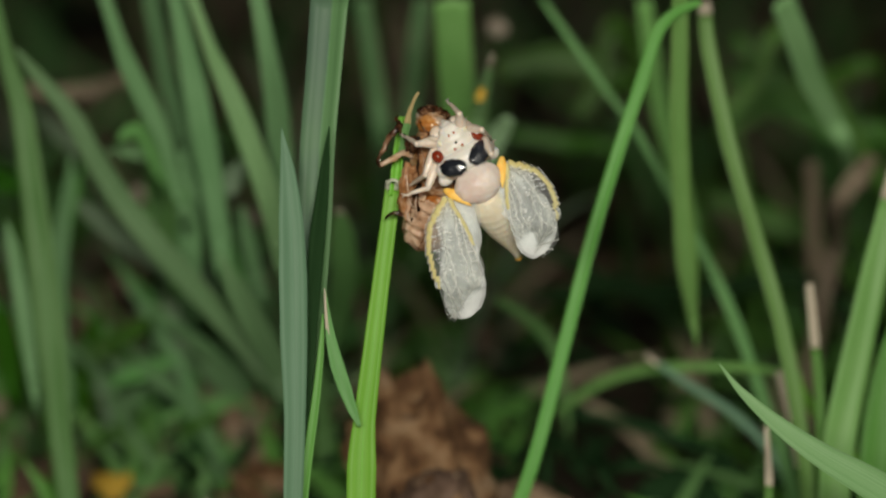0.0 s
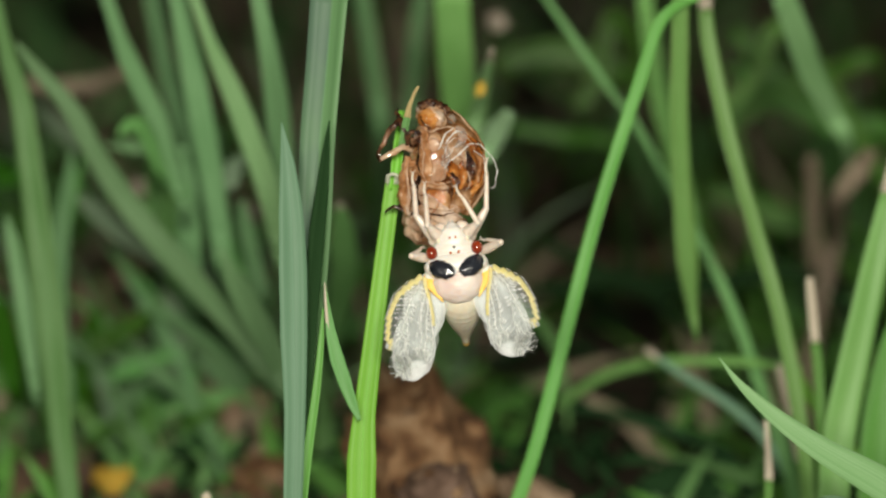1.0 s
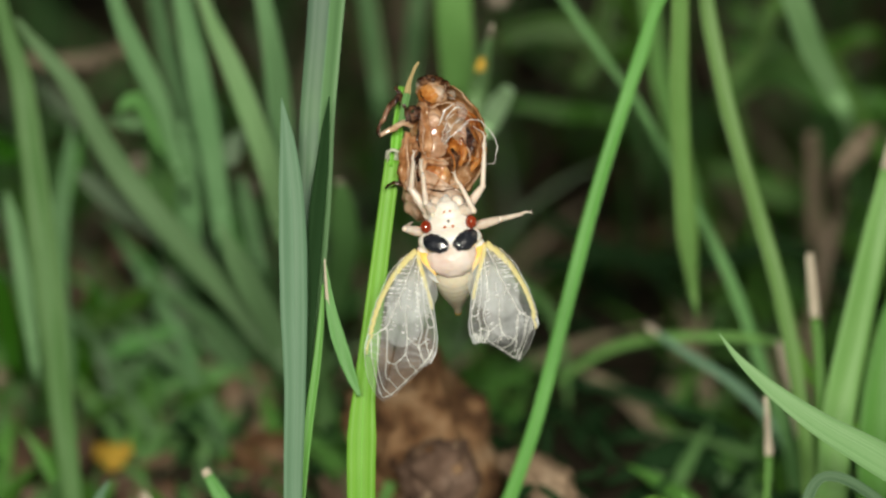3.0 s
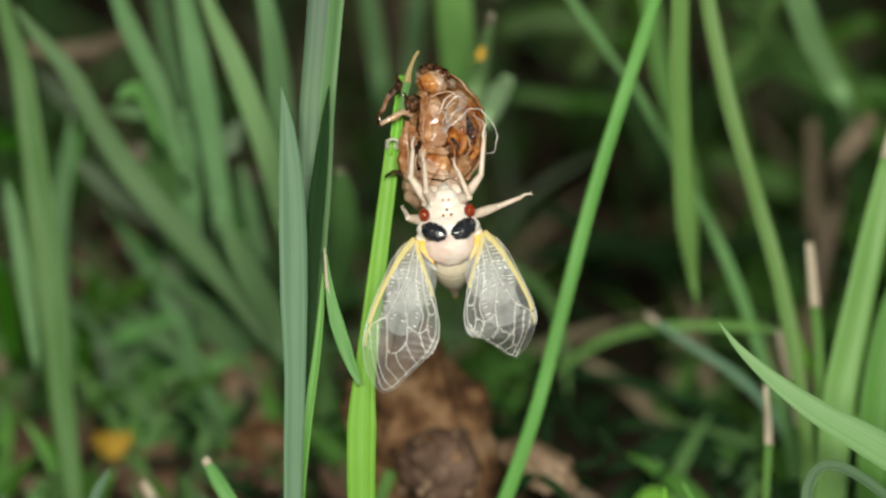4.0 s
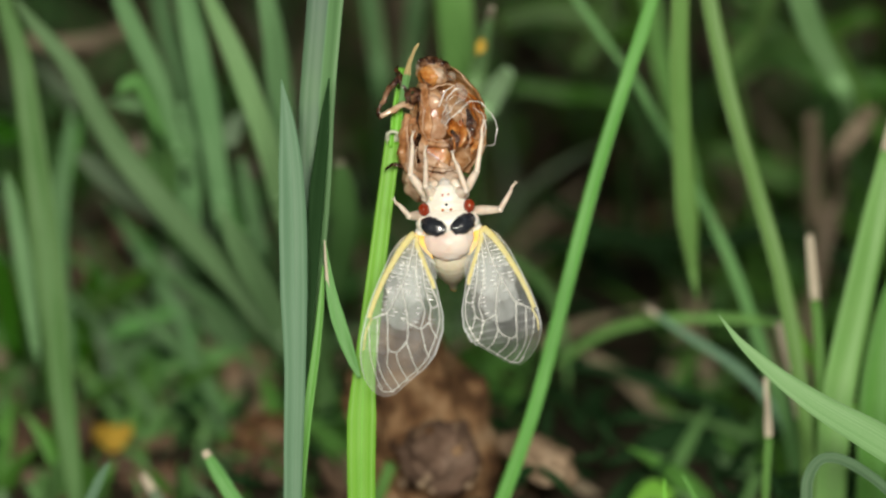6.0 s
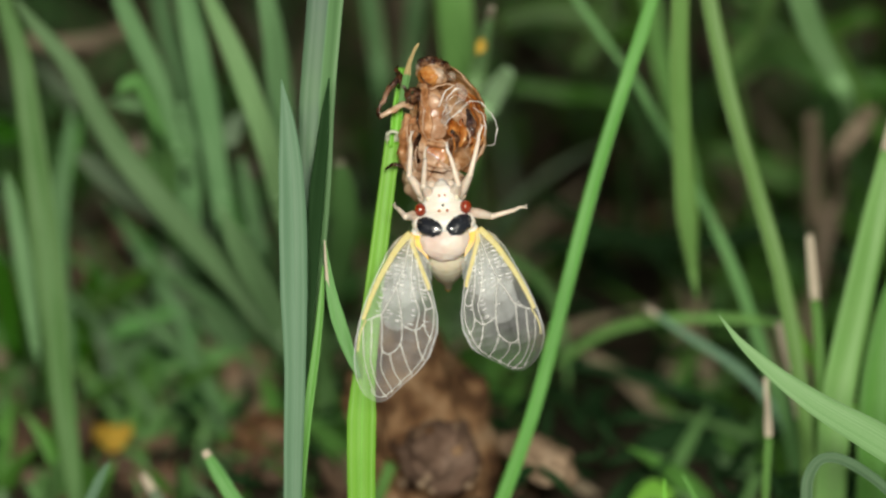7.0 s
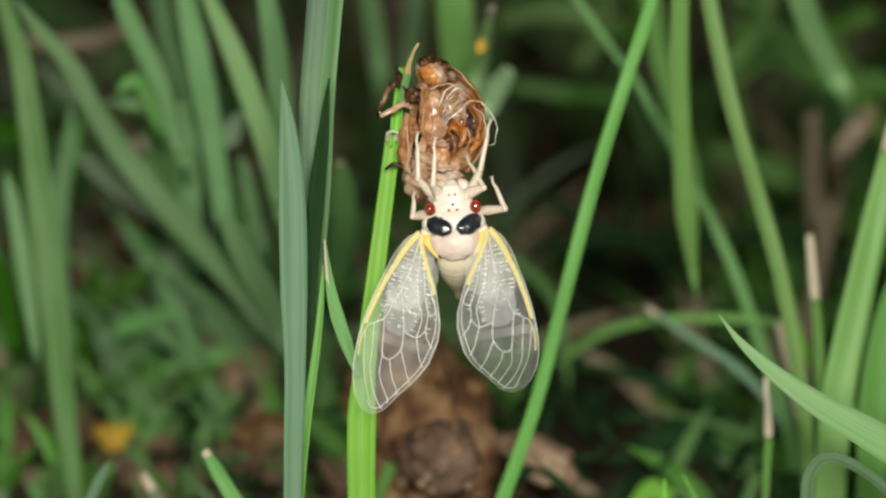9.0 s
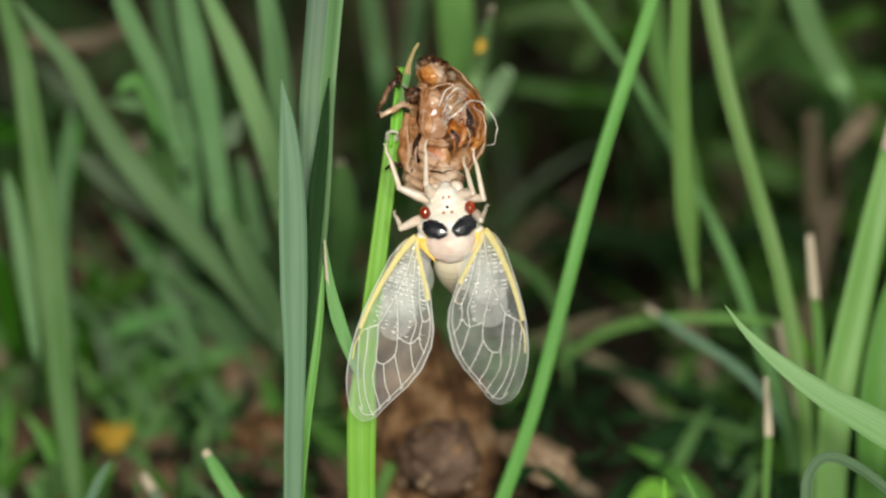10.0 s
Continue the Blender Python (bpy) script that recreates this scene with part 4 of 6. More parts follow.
# ---- clods, stones and litter on the soil ----
def lump(name, centre, radii, material, label, category, turn=(0, 0, 0), lumps=0.35, scale=1.4, detail=5):
    bm = bmesh.new()
    blob(bm, (0, 0, 0), [r * MM for r in radii], turn, lumps, scale, detail)
    ob = part(name, bm, material)
    ob.location = Vector(centre) * MM
    tagged(ob, label, category)
    rnd = random.Random(centre[0])
    if name == "soil_clod":
        # crumbs sticking to the side towards the open
        tree = [v.co.copy() for v in ob.data.vertices if v.co.y < 0]
        for _ in range(14):
            r = rnd.uniform(0.0004, 0.0012)
            bm = bmesh.new()
            blob(bm, rnd.choice(tree), (r * 1.3, r, r), (0, 0, rnd.uniform(0, 90)), 0.35, 1.5, 2)
            part("crumb", bm, rnd.choice((CLOD, STONE, LITTER)), ob, "small pale crumb of earth")
    if name == "yellow_flower":
        for k in range(9):
            a = k * 0.698
            bm = bmesh.new()
            blob(bm, (0.0029 * math.cos(a), 0.0026 * math.sin(a), 0.001 + 0.0006 * math.sin(3 * a)), (0.0018, 0.001, 0.0007), (0, -35, math.degrees(a)), 0.3, 1.5, 2)
            part("petal", bm, material, ob, "narrow golden petal")
    return ob


lump("soil_clod", (-3.3, 57.4, 18.5), (12, 11, 22), CLOD, "reddish brown crumbling clod of earth on the ground", "soil clod", (0, -16, 0), 0.3, 2.2)
lump("soil_clod", (0.1, 37.8, 22.5), (7, 5.5, 6), DARKCLOD, "dark brown earth clod with pale crumbs", "soil clod", (0, 0, 20), 0.3, 1.4)
lump("stone", (17.8, 47.1, 18.6), (7.5, 6, 3.6), STONE, "tan rounded stone lying on the soil", "stone", (0, 22, 0), 0.3, 1.3)
lump("soil_clod", (-41.3, 119.2, 10.1), (6, 6, 8), STONE, "pinkish grey clod of dry earth", "soil clod", (0, 20, 0), 0.5, 1.6)
lump("soil_clod", (-36.1, 97.3, 4.9), (6, 6, 6), CLOD, "brown crumbling clod beside the stalks", "soil clod", (0, 10, 0), 0.5, 1.6)
lump("stone", (-85.5, 183.4, 19.6), (9, 7, 7), DARKCLOD, "grey brown stone half hidden in the grass", "stone", (0, 20, 0), 0.4, 1.6)
lump("soil_clod", (-54.3, 84.0, -1.4), (9, 7, 5), LITTER, "dull brown clod of earth between short grass", "soil clod", (0, 12, 0), 0.45, 1.8)
lump("soil_clod", (-65.2, 94.0, -0.9), (7, 6, 4), DARKCLOD, "dark crumbly clod of damp earth", "soil clod", (0, 12, 0), 0.45, 1.8)
lump("soil_clod", (-40.8, 90.0, -1.9), (8, 6, 4), LITTER, "dull brown clod of earth between short grass", "soil clod", (0, 12, 0), 0.45, 1.8)
lump("soil_clod", (-81.9, 112.0, 0.6), (9, 6, 5), DARKCLOD, "dark crumbly clod of damp earth", "soil clod", (0, 12, 0), 0.45, 1.8)
lump("soil_clod", (-39.3, 116.0, 8.0), (7, 5, 6), STONE, "pinkish grey clod of dry earth", "soil clod", (0, 12, 0), 0.45, 1.8)
lump("soil_clod", (-85.3, 190.0, 16.9), (9, 6, 7), STONE, "pinkish grey clod of dry earth", "soil clod", (0, 12, 0), 0.45, 1.8)
lump("yellow_flower", (-66.3, 91.7, 7.3), (2.6, 2.4, 2.6), YELLOW, "small golden yellow flower head on the ground", "flower", (0, 0, 0), 0.3, 2.5)
lump("faded_flower", (6.8, 65.1, 90.9), (0.85, 0.7, 1.4), YELLOW, "golden spot of a faded flower on a blade", "flower", (0, 20, 0), 0.3, 2.5, 4)
lump("flower_bud", (11.3, 130.1, 94.9), (2.2, 2.0, 2.1), BUD, "pale cream flower bud above the grass", "flower", (0, 0, 0), 0.3, 2.5, 4)
lump("flower_bud", (-40.4, 130.3, 54.6), (2.2, 2, 1.6), BUD, "small pinkish bud between the blades", "flower", (0, 0, 0), 0.3, 2.5, 4)
lump("flower_bud", (-65.2, 141.4, 57.6), (2.6, 2, 1.8), BUD, "small pale bud between the blades", "flower", (0, 0, 0), 0.3, 2.5, 4)
lump("withered_flower", (-73.3, 165.9, 32.1), (4.6, 3.2, 4), LITTER, "rusty withered flower head", "flower", (0, 0, 0), 0.3, 2.5, 4)
blade("brown", [(-10.5, 81.2, 2.2), (-0.4, 80.8, 0.9), (10.7, 80.5, -0.5), (19.6, 80.3, -1.3)], [1.6, 2.9, 2.9, 1.8], 0.3, 0, root=False, label="brown fallen twig lying on the soil")
blade("brown", [(19.4, 77.0, 6.0), (24.9, 76.4, 3.9), (30.4, 75.6, 0.7)], [1.5, 2.2, 1.8], 0.3, 0, root=False, label="brown fallen twig lying on the soil")


# ---- the empty nymph shell ----
def shell_point(x, y, z=0.0):
    return Vector(((x - 780) * Q, (220 - y) * Q, z * Q))


def hollow(bm, rings, gap_from, gap_to, ridge=0.0, n=64):
    """A thin-walled case round a bent line; the wall is open between the two angles (0 right, 90 towards the viewer)."""
    fine = curve_through([(r[0], r[1], r[2]) for r in rings], 5 * (len(rings) - 1))
    rings = [(p.x, p.y, p.z, at_step([r[3] for r in rings], u), at_step([r[4] for r in rings], u), u) for p, u in fine]
    skins = []
    for wall in (1.0, 0.94):
        skin = []
        for i, (x, y, z, rx, rz, u) in enumerate(rings):
            x0, y0 = rings[max(i - 1, 0)][:2]
            x1, y1 = rings[min(i + 1, len(rings) - 1)][:2]
            d = Vector((x1 - x0, y0 - y1, 0)).normalized()
            side = Vector((-d.y, d.x, 0))
            if side.x < 0:
                side = -side
            row = []
            for k in range(n + 1):
                a = radians(gap_to + (360 - gap_to + gap_from) * k / n)
                w = wall * (1 + 0.05 * noise.noise(Vector((x * 0.04 + 3 * math.cos(a), y * 0.04, 3 * math.sin(a)))))
                w *= 1 - ridge * (u % 2 if u % 2 < 1 else 2 - u % 2) + 0.03 * noise.noise(Vector((x * 0.13 + 5 * math.cos(a), y * 0.13, 5 * math.sin(a))))
                row.append(bm.verts.new(shell_point(x, y, z) + side * (rx * Q * w * math.cos(a)) + Vector((0, 0, rz * Q * w * math.sin(a)))))
            skin.append(row)
        skins.append(skin)
    outer, inner = skins
    m = len(rings) - 1
    for i in range(m):
        for k in range(n):
            bm.faces.new((outer[i][k], outer[i][k + 1], outer[i + 1][k + 1], outer[i + 1][k]))
            bm.faces.new((inner[i + 1][k], inner[i + 1][k + 1], inner[i][k + 1], inner[i][k]))
        for k in (0, n):
            bm.faces.new((outer[i][k], outer[i + 1][k], inner[i + 1][k], inner[i][k]))
    for i in (0, m):
        for k in range(n):
            bm.faces.new((outer[i][k], inner[i][k], inner[i][k + 1], outer[i][k + 1]))


def flap(bm, points, widths, depth, curl, steps=14):
    """A thin curled sheet along a line, for wing pads and torn skin."""
    line = curve_through([shell_point(*p) for p in points], steps)
    rows = []
    for i, (p, u) in enumerate(line):
        q = (line[min(i + 1, steps)][0] - line[max(i - 1, 0)][0]).normalized()
        side = q.cross(Vector((0, 0, 1))).normalized()
        w = at_step(widths, u) * Q
        rows.append([[bm.verts.new(p + side * (w * a) + Vector((0, 0, curl * w * (1 - a * a) - s * depth * Q))) for a in (-1, -0.6, -0.2, 0.2, 0.6, 1)] for s in (0, 1)])
    for (a, b), (c, d) in zip(rows, rows[1:]):
        for k in range(5):
            bm.faces.new((a[k], a[k + 1], c[k + 1], c[k]))
            bm.faces.new((d[k], d[k + 1], b[k + 1], b[k]))
        bm.faces.new((a[0], c[0], d[0], b[0]))
        bm.faces.new((b[5], d[5], c[5], a[5]))
    for a, b in (rows[0], rows[-1]):
        bm.faces.new((*a, *reversed(b)))


def crumple(bm, more=0.0, dents=1.0):
    """Dents and wrinkles of dry skin."""
    for v in bm.verts:
        p = v.co / Q
        if more:
            v.co += Vector((noise.noise(p * 0.045), noise.noise(p * 0.05 + Vector((5, 2, 0))), 1.6 * noise.noise(p * 0.07 + Vector((0, 4, 7))))) * (more * Q)
        v.co += Vector((noise.noise(p * 0.06), noise.noise(p * 0.06 + Vector((9, 0, 0))), noise.noise(p * 0.06 + Vector((0, 9, 0))))) * (4 * dents * Q)
        v.co += Vector((noise.noise(p * 0.19), noise.noise(p * 0.19 + Vector((9, 0, 0))), noise.noise(p * 0.19 + Vector((0, 9, 0))))) * (1.5 * Q)


def make_shell():
    root = new("cicada_shell")
    root.matrix_world = SIGHT @ pose(-0.00035, 0.0194, 0.0, 0, 0, 0)
    tagged(root, "empty amber cicada nymph shell split open, clinging to a grass stalk", "insect shell")

    def piece(name, material, label, build, more=0.0, dents=1.0):
        bm = bmesh.new()
        build(bm)
        crumple(bm, more, dents)
        bmesh.ops.recalc_face_normals(bm, faces=bm.faces)
        return part(name, bm, material, root, label)

    # thorax, torn open along the back
    piece("thorax", SHELL, "glossy amber thorax case, torn open",
          lambda bm: hollow(bm, [(770, 128, -4, 30, 34), (778, 150, -4, 48, 46), (788, 180, -4, 62, 54), (794, 212, -6, 68, 56),
                                 (792, 240, -8, 68, 56), (784, 264, -12, 64, 52), (776, 284, -16, 58, 48)], 12, 118))
    piece("abdomen", SHELLPALE, "ringed tan abdomen case",
          lambda bm: hollow(bm, [(778, 282, -16, 58, 46), (774, 288, -18, 58, 46), (770, 296, -20, 56, 45), (767, 301, -22, 55, 44), (762, 308, -24, 51, 42), (759, 313, -26, 49, 40),
                                 (755, 322, -28, 49, 38), (752, 328, -30, 46, 35), (749, 336, -32, 41, 31), (746, 342, -34, 37, 27),
                                 (744, 350, -36, 26, 20), (742, 357, -38, 8, 6)], 89, 91, 0.08))
    # belly plates seen inside the opening
    for x, y, z, a, b, c, r, rough, skin in ((768, 204, 14, 28, 46, 20, 4, 0.05, SHELL), (766, 184, 28, 16, 15, 8, 14, 0.08, SHELLPALE), (770, 226, 24, 23, 22, 14, -8, 0.03, SHELLPALE), (771, 254, 20, 24, 8, 14, -6, 0.05, SHELL),
                                             (774, 280, 6, 24, 28, 13, 4, 0.06, SHELLORANGE), (784, 300, -6, 34, 14, 9, 10, 0.08, SHELL), (770, 318, -12, 36, 16, 9, 0, 0.08, SHELLPALE),
                                             (724, 258, 8, 8, 44, 10, -4, 0.14, SHELL), (742, 262, 10, 6, 42, 9, -3, 0.14, SHELLPALE)):
        piece("belly_plate", skin, "honey-coloured belly plate, shining",
              lambda bm, x=x, y=y, z=z, a=a, b=b, c=c, r=r, rough=rough: blob(bm, shell_point(x, y, z), (a * Q, b * Q, c * Q), (0, 0, r), rough, 1.6, 4), 0.0, 0.35)

    def head(bm):
        blob(bm, shell_point(766, 132, 8), (29 * Q, 24 * Q, 28 * Q), (0, 0, -25), 0.14, 1.8, 4)
    h = piece("head", SHELL, "amber head case", head)

    def face_plate(bm):
        blob(bm, shell_point(760, 136, 22), (21 * Q, 18 * Q, 16 * Q), (0, 0, -20), 0.14, 1.9, 4)
    bm = bmesh.new()
    face_plate(bm)
    part("face_plate", bm, SHELLORANGE, h, "orange swollen face plate")
    for x, y, z, r in ((799, 136, 14, 9), (744, 118, 12, 9)):
        bm = bmesh.new()
        blob(bm, shell_point(x, y, z), (r * Q, r * Q, r * Q), (0, 0, 0), 0.05, 1.5)
        part("eye_cap", bm, EYECAP, h, "clear empty eye cap")
    bm = bmesh.new()
    for i in range(5):
        blob(bm, shell_point(748 + i * 10, 108 + abs(i - 1.2) * 4, 22 - 2 * i), (9 * Q, 8 * Q, 9 * Q), (0, 0, 20 * i), 0.45, 2.4, 3)
    part("crown", bm, SHELLDARK, h, "dark rough crown with soil on it")
    # curved ribs and torn walls inside the open right half
    for mat, pts, ws, c in ((SHELLORANGE, [(812, 168, 20), (836, 188, 20), (850, 216, 14), (848, 246, 8), (834, 270, 2)], [3, 9, 10, 9, 3], -0.7),
                            (SHELLORANGE, [(798, 206, 6), (806, 228, 10), (822, 244, 6), (838, 250, 0)], [3, 12, 13, 4], 0.6)):
        piece("wing_pad", mat, "thin curled orange wall of the torn wing pad", lambda bm, pts=pts, ws=ws, c=c: flap(bm, pts, ws, 2, c, 30), 5.0)
    for pts, r in (([(806, 196, 26), (824, 206, 24), (832, 226, 20), (826, 248, 14)], 2.6),
                   ([(846, 190, 24), (857, 214, 20), (854, 244, 12), (838, 272, 4)], 2.8), ([(822, 268, 10), (832, 284, 4), (818, 300, -4)], 2.0)):
        piece("rib", SHELLPALE, "fine raised rib of the torn case", lambda bm, pts=pts, r=r: tube(bm, [shell_point(*p) for p in pts], [0.5 * Q] + [r * 0.6 * Q] * (len(pts) - 2) + [0.4 * Q], 8))
    piece("wing_pad", SHELL, "amber wing pad at the side",
          lambda bm: flap(bm, [(722, 200, 16), (716, 240, 18), (714, 275, 14), (722, 305, 4)], [5, 10, 11, 4], 3, 0.9))
    for mat, pts, ws, c in ((SHELLDARK, [(826, 196, 36), (834, 222, 34), (826, 250, 28)], [3, 9, 3], -0.9),
                            (SHELLORANGE, [(812, 214, 40), (820, 236, 38), (814, 262, 30)], [3, 8, 3], 0.9),
                            (SHELLDARK, [(800, 232, 36), (806, 252, 34), (800, 276, 26)], [3, 8, 3], -0.8),
                            (SHELL, [(838, 188, 34), (850, 216, 30), (844, 248, 22)], [2, 6, 2], 0.9),
                            (SHELLDARK, [(744, 160, 34), (736, 174, 38), (730, 188, 34)], [4, 9, 4], 0.8),
                            (SHELLDARK, [(742, 236, 34), (736, 262, 34), (742, 290, 26)], [3, 6, 3], -0.8)):
        piece("skin_fold", mat, "curled scrap of dry skin", lambda bm, pts=pts, ws=ws, c=c: flap(bm, pts, ws, 1.5, c))
    # creases, rims and folds of the dry skin
    for mat, rs, pts in ((SHELLPALE, 2.2, [(742, 152, 40), (764, 160, 52), (790, 152, 50), (815, 158, 40)]),
                         (SHELLPALE, 2.5, [(745, 165, 36), (750, 195, 46), (748, 225, 46), (752, 250, 40)]),
                         (SHELLDARK, 3.0, [(738, 160, 34), (742, 190, 42), (738, 214, 40), (744, 232, 36)]),
                         (SHELLPALE, 2.2, [(752, 248, 40), (775, 252, 44), (800, 246, 38)]),
                         (SHELLPALE, 2.2, [(752, 292, 30), (780, 296, 34), (812, 292, 26)]),
                         (SHELLDARK, 2.5, [(756, 302, 26), (780, 306, 28), (806, 300, 22)]),
                         (SHELLORANGE, 4.0, [(818, 160, 46), (842, 180, 40), (856, 212, 30), (852, 246, 22), (832, 276, 16)]),
                         (SHELLPALE, 2.0, [(808, 220, 44), (826, 232, 40), (832, 250, 34), (820, 268, 28)]),
                         (SHELLORANGE, 3.0, [(790, 232, 42), (802, 246, 40), (806, 262, 36), (800, 280, 30)]),
                         (SHELLPALE, 3.0, [(726, 212, 32), (722, 236, 34), (724, 262, 30), (734, 282, 26)]),
                         (SHELLPALE, 2.6, [(740, 262, 32), (736, 284, 30), (744, 304, 22)]),
                         (SHELLDARK, 3.2, [(744, 128, 38), (750, 146, 44), (766, 154, 46)]),
                         (SHELLDARK, 3.0, [(784, 118, 36), (794, 136, 42), (806, 148, 42)])):
        piece("skin_fold", mat, "raised crease of dry skin", lambda bm, pts=pts, rs=rs: tube(bm, [shell_point(*p) for p in pts], [rs * 0.3 * Q] + [rs * 0.62 * Q] * (len(pts) - 2) + [rs * 0.2 * Q], 8))
    # torn white lining and threads
    for pts, ws, c in (([(806, 152, 44), (816, 162, 52), (816, 176, 52), (806, 188, 46)], [3, 8, 9, 3], 0.8),
                       ([(784, 186, 46), (792, 198, 50), (790, 212, 48), (782, 222, 42)], [2, 6, 7, 2], 0.6)):
        piece("lining", FILM, "thin glassy sheet of torn inner lining", lambda bm, pts=pts, ws=ws, c=c: flap(bm, pts, ws, 1, c))
    for width, pts in ((1.7, [(776, 193, 50), (785, 171, 56), (803, 153, 48)]),
                       (1.7, [(787, 184, 54), (799, 168, 60), (812, 158, 56), (818, 163, 50)]),
                       (1.0, [(785, 225, 48), (798, 211, 56), (817, 195, 58), (832, 183, 54), (845, 183, 50), (858, 191, 50), (871, 210, 52), (879, 235, 52), (874, 253, 52), (860, 260, 50)]),
                       (1.2, [(790, 217, 52), (807, 205, 58), (821, 195, 58), (830, 185, 52)]),
                       (0.8, [(780, 220, 48), (785, 200, 56), (797, 180, 60), (807, 170, 54)]),
                       (0.7, [(783, 210, 50), (795, 200, 58), (810, 185, 58), (824, 178, 50)]),
                       (0.9, [(838, 190, 46), (852, 204, 44), (858, 222, 40), (856, 240, 34)])):
        piece("lining_thread", LINING, "fine white thread", lambda bm, pts=pts, width=width: tube(bm, [shell_point(*p) for p in pts], [0.5 * width * Q] + [0.8 * width * Q] * (len(pts) - 2) + [0.4 * width * Q], 6, 0, 0.6))
    # legs gripping the stalk
    legs = (("foreleg", SHELLDARK, [(746, 168, 24), (730, 160, 26), (720, 166, 24), (724, 180, 20)], [5, 8, 9, 6]),
            ("foreleg", SHELLDARK, [(724, 166, 10), (712, 150, 14), (706, 132, 16), (700, 124, 14)], [10, 9, 6, 3]),
            ("foreleg", SHELLDARK, [(712, 134, 12), (694, 152, 16), (680, 176, 18), (671, 200, 18), (674, 210, 18)], [6, 7, 6, 6, 4]),
            ("midleg", SHELLPALE, [(730, 186, 8), (712, 186, 16), (690, 200, 20), (674, 206, 18)], [9, 9, 8, 5]),
            ("midleg", SHELL, [(742, 210, 10), (722, 220, 18), (712, 248, 18), (712, 290, 12)], [8, 9, 7, 4]),
            ("hindleg", SHELLPALE, [(742, 250, 16), (728, 262, 20), (722, 288, 16), (726, 306, 8)], [7, 8, 6, 4]),
            ("hindleg", SHELLDARK, [(724, 298, 6), (704, 292, 8), (690, 294, 6), (682, 300, 2)], [6, 6, 4, 1.5]))
    for name, mat, pts, rs in legs:
        leg = piece(name, mat, "hooked dry leg", lambda bm, pts=pts, rs=rs: tube(bm, [shell_point(*p) for p in pts], [r * 0.68 * Q for r in rs], 8, 0, 0.75, 0.12))
        bm = bmesh.new()
        x, y, z = pts[-1]
        tube(bm, [shell_point(x, y, z), shell_point(x + 4, y - 5, z - 3), shell_point(x + 3, y - 9, z - 8)], [2.2 * Q, 1.6 * Q, 0.4 * Q], 6)
        part("claw", bm, SHELLDARK, leg, "small dark claw")
    return root


make_shell()


# ---- the cicada ----
def front_edge(s):
    return np.interp(s, [0, 8, 21, 48, 76, 114, 150, 180, 215, 250, 275, 299, 315, 326, 334, 339], [4, 18, 27, 37, 42, 49, 54, 56, 56, 53, 48, 40, 32, 24, 15, 0])


def back_edge(s):
    return np.interp(s, [0, 23, 54, 89, 145, 175, 218, 254, 290, 322, 334, 339], [-4, -11, -29, -50, -73, -78, -73, -58, -37, -21, -11, 0])


# width, tone and run of each vein in the wing's plan: along the wing, and across it towards the front edge
VEINS = (
    (13, "yellow", [(2, 5), (14, 11), (32, 19), (60, 28), (98, 38), (136, 45), (160, 48), (180, 50)]),
    (9, "yellow", [(3, -6), (28, -20), (53, -33), (77, -43), (100, -54)]),
    (5, "yellow", [(180, 45), (205, 50), (235, 48)]),
    (3.2, "pale", [(10, -5), (42, -19), (76, -31), (102, -46), (117, -58)]),
    (4, "pale", [(11, 1), (34, 1), (68, 2), (107, 7), (140, 15), (163, 22), (180, 43)]),
    (4, "pale", [(107, 7), (145, -7), (176, -16), (206, -20), (227, -6), (222, 8), (193, 15), (163, 22)]),
    (3.8, "pale", [(206, -20), (232, -34), (252, -45), (262, -52)]),
    (3.8, "pale", [(227, -6), (258, -18), (278, -31), (290, -40)]),
    (3.8, "pale", [(222, 8), (258, 4), (288, -12), (309, -26)]),
    (3.8, "pale", [(178, 36), (210, 29), (252, 22), (287, 9), (312, -6), (322, -16)]),
    (3.2, "pale", [(193, 47), (232, 38), (268, 28), (300, 15), (318, 5)]),
    (4, "pale", [(16, -4), (54, -10), (87, -15), (123, -29), (146, -40), (180, -40)]),
    (4, "pale", [(21, -8), (62, -21), (104, -34), (135, -49), (133, -58), (118, -62)]),
    (3.8, "pale", [(135, -49), (164, -52), (180, -60), (190, -70)]),
    (3.8, "pale", [(176, -16), (180, -40), (164, -52)]),
    (3.8, "pale", [(180, -40), (212, -54), (226, -64)]),
    (3.4, "pale", [(104, -46), (128, -60), (160, -68), (190, -67), (226, -60), (254, -48), (280, -34), (303, -22), (320, -12), (324, 2), (312, 14)]),
)
BANDS = 20
SPAN = 339.0
NODE = 11           # bands up to the wing's node; those past it uncurl last


def camber(s, w):
    return 2.5 * math.sin(math.pi * min(s / SPAN, 1)) * (1 - (w / 80) ** 2)


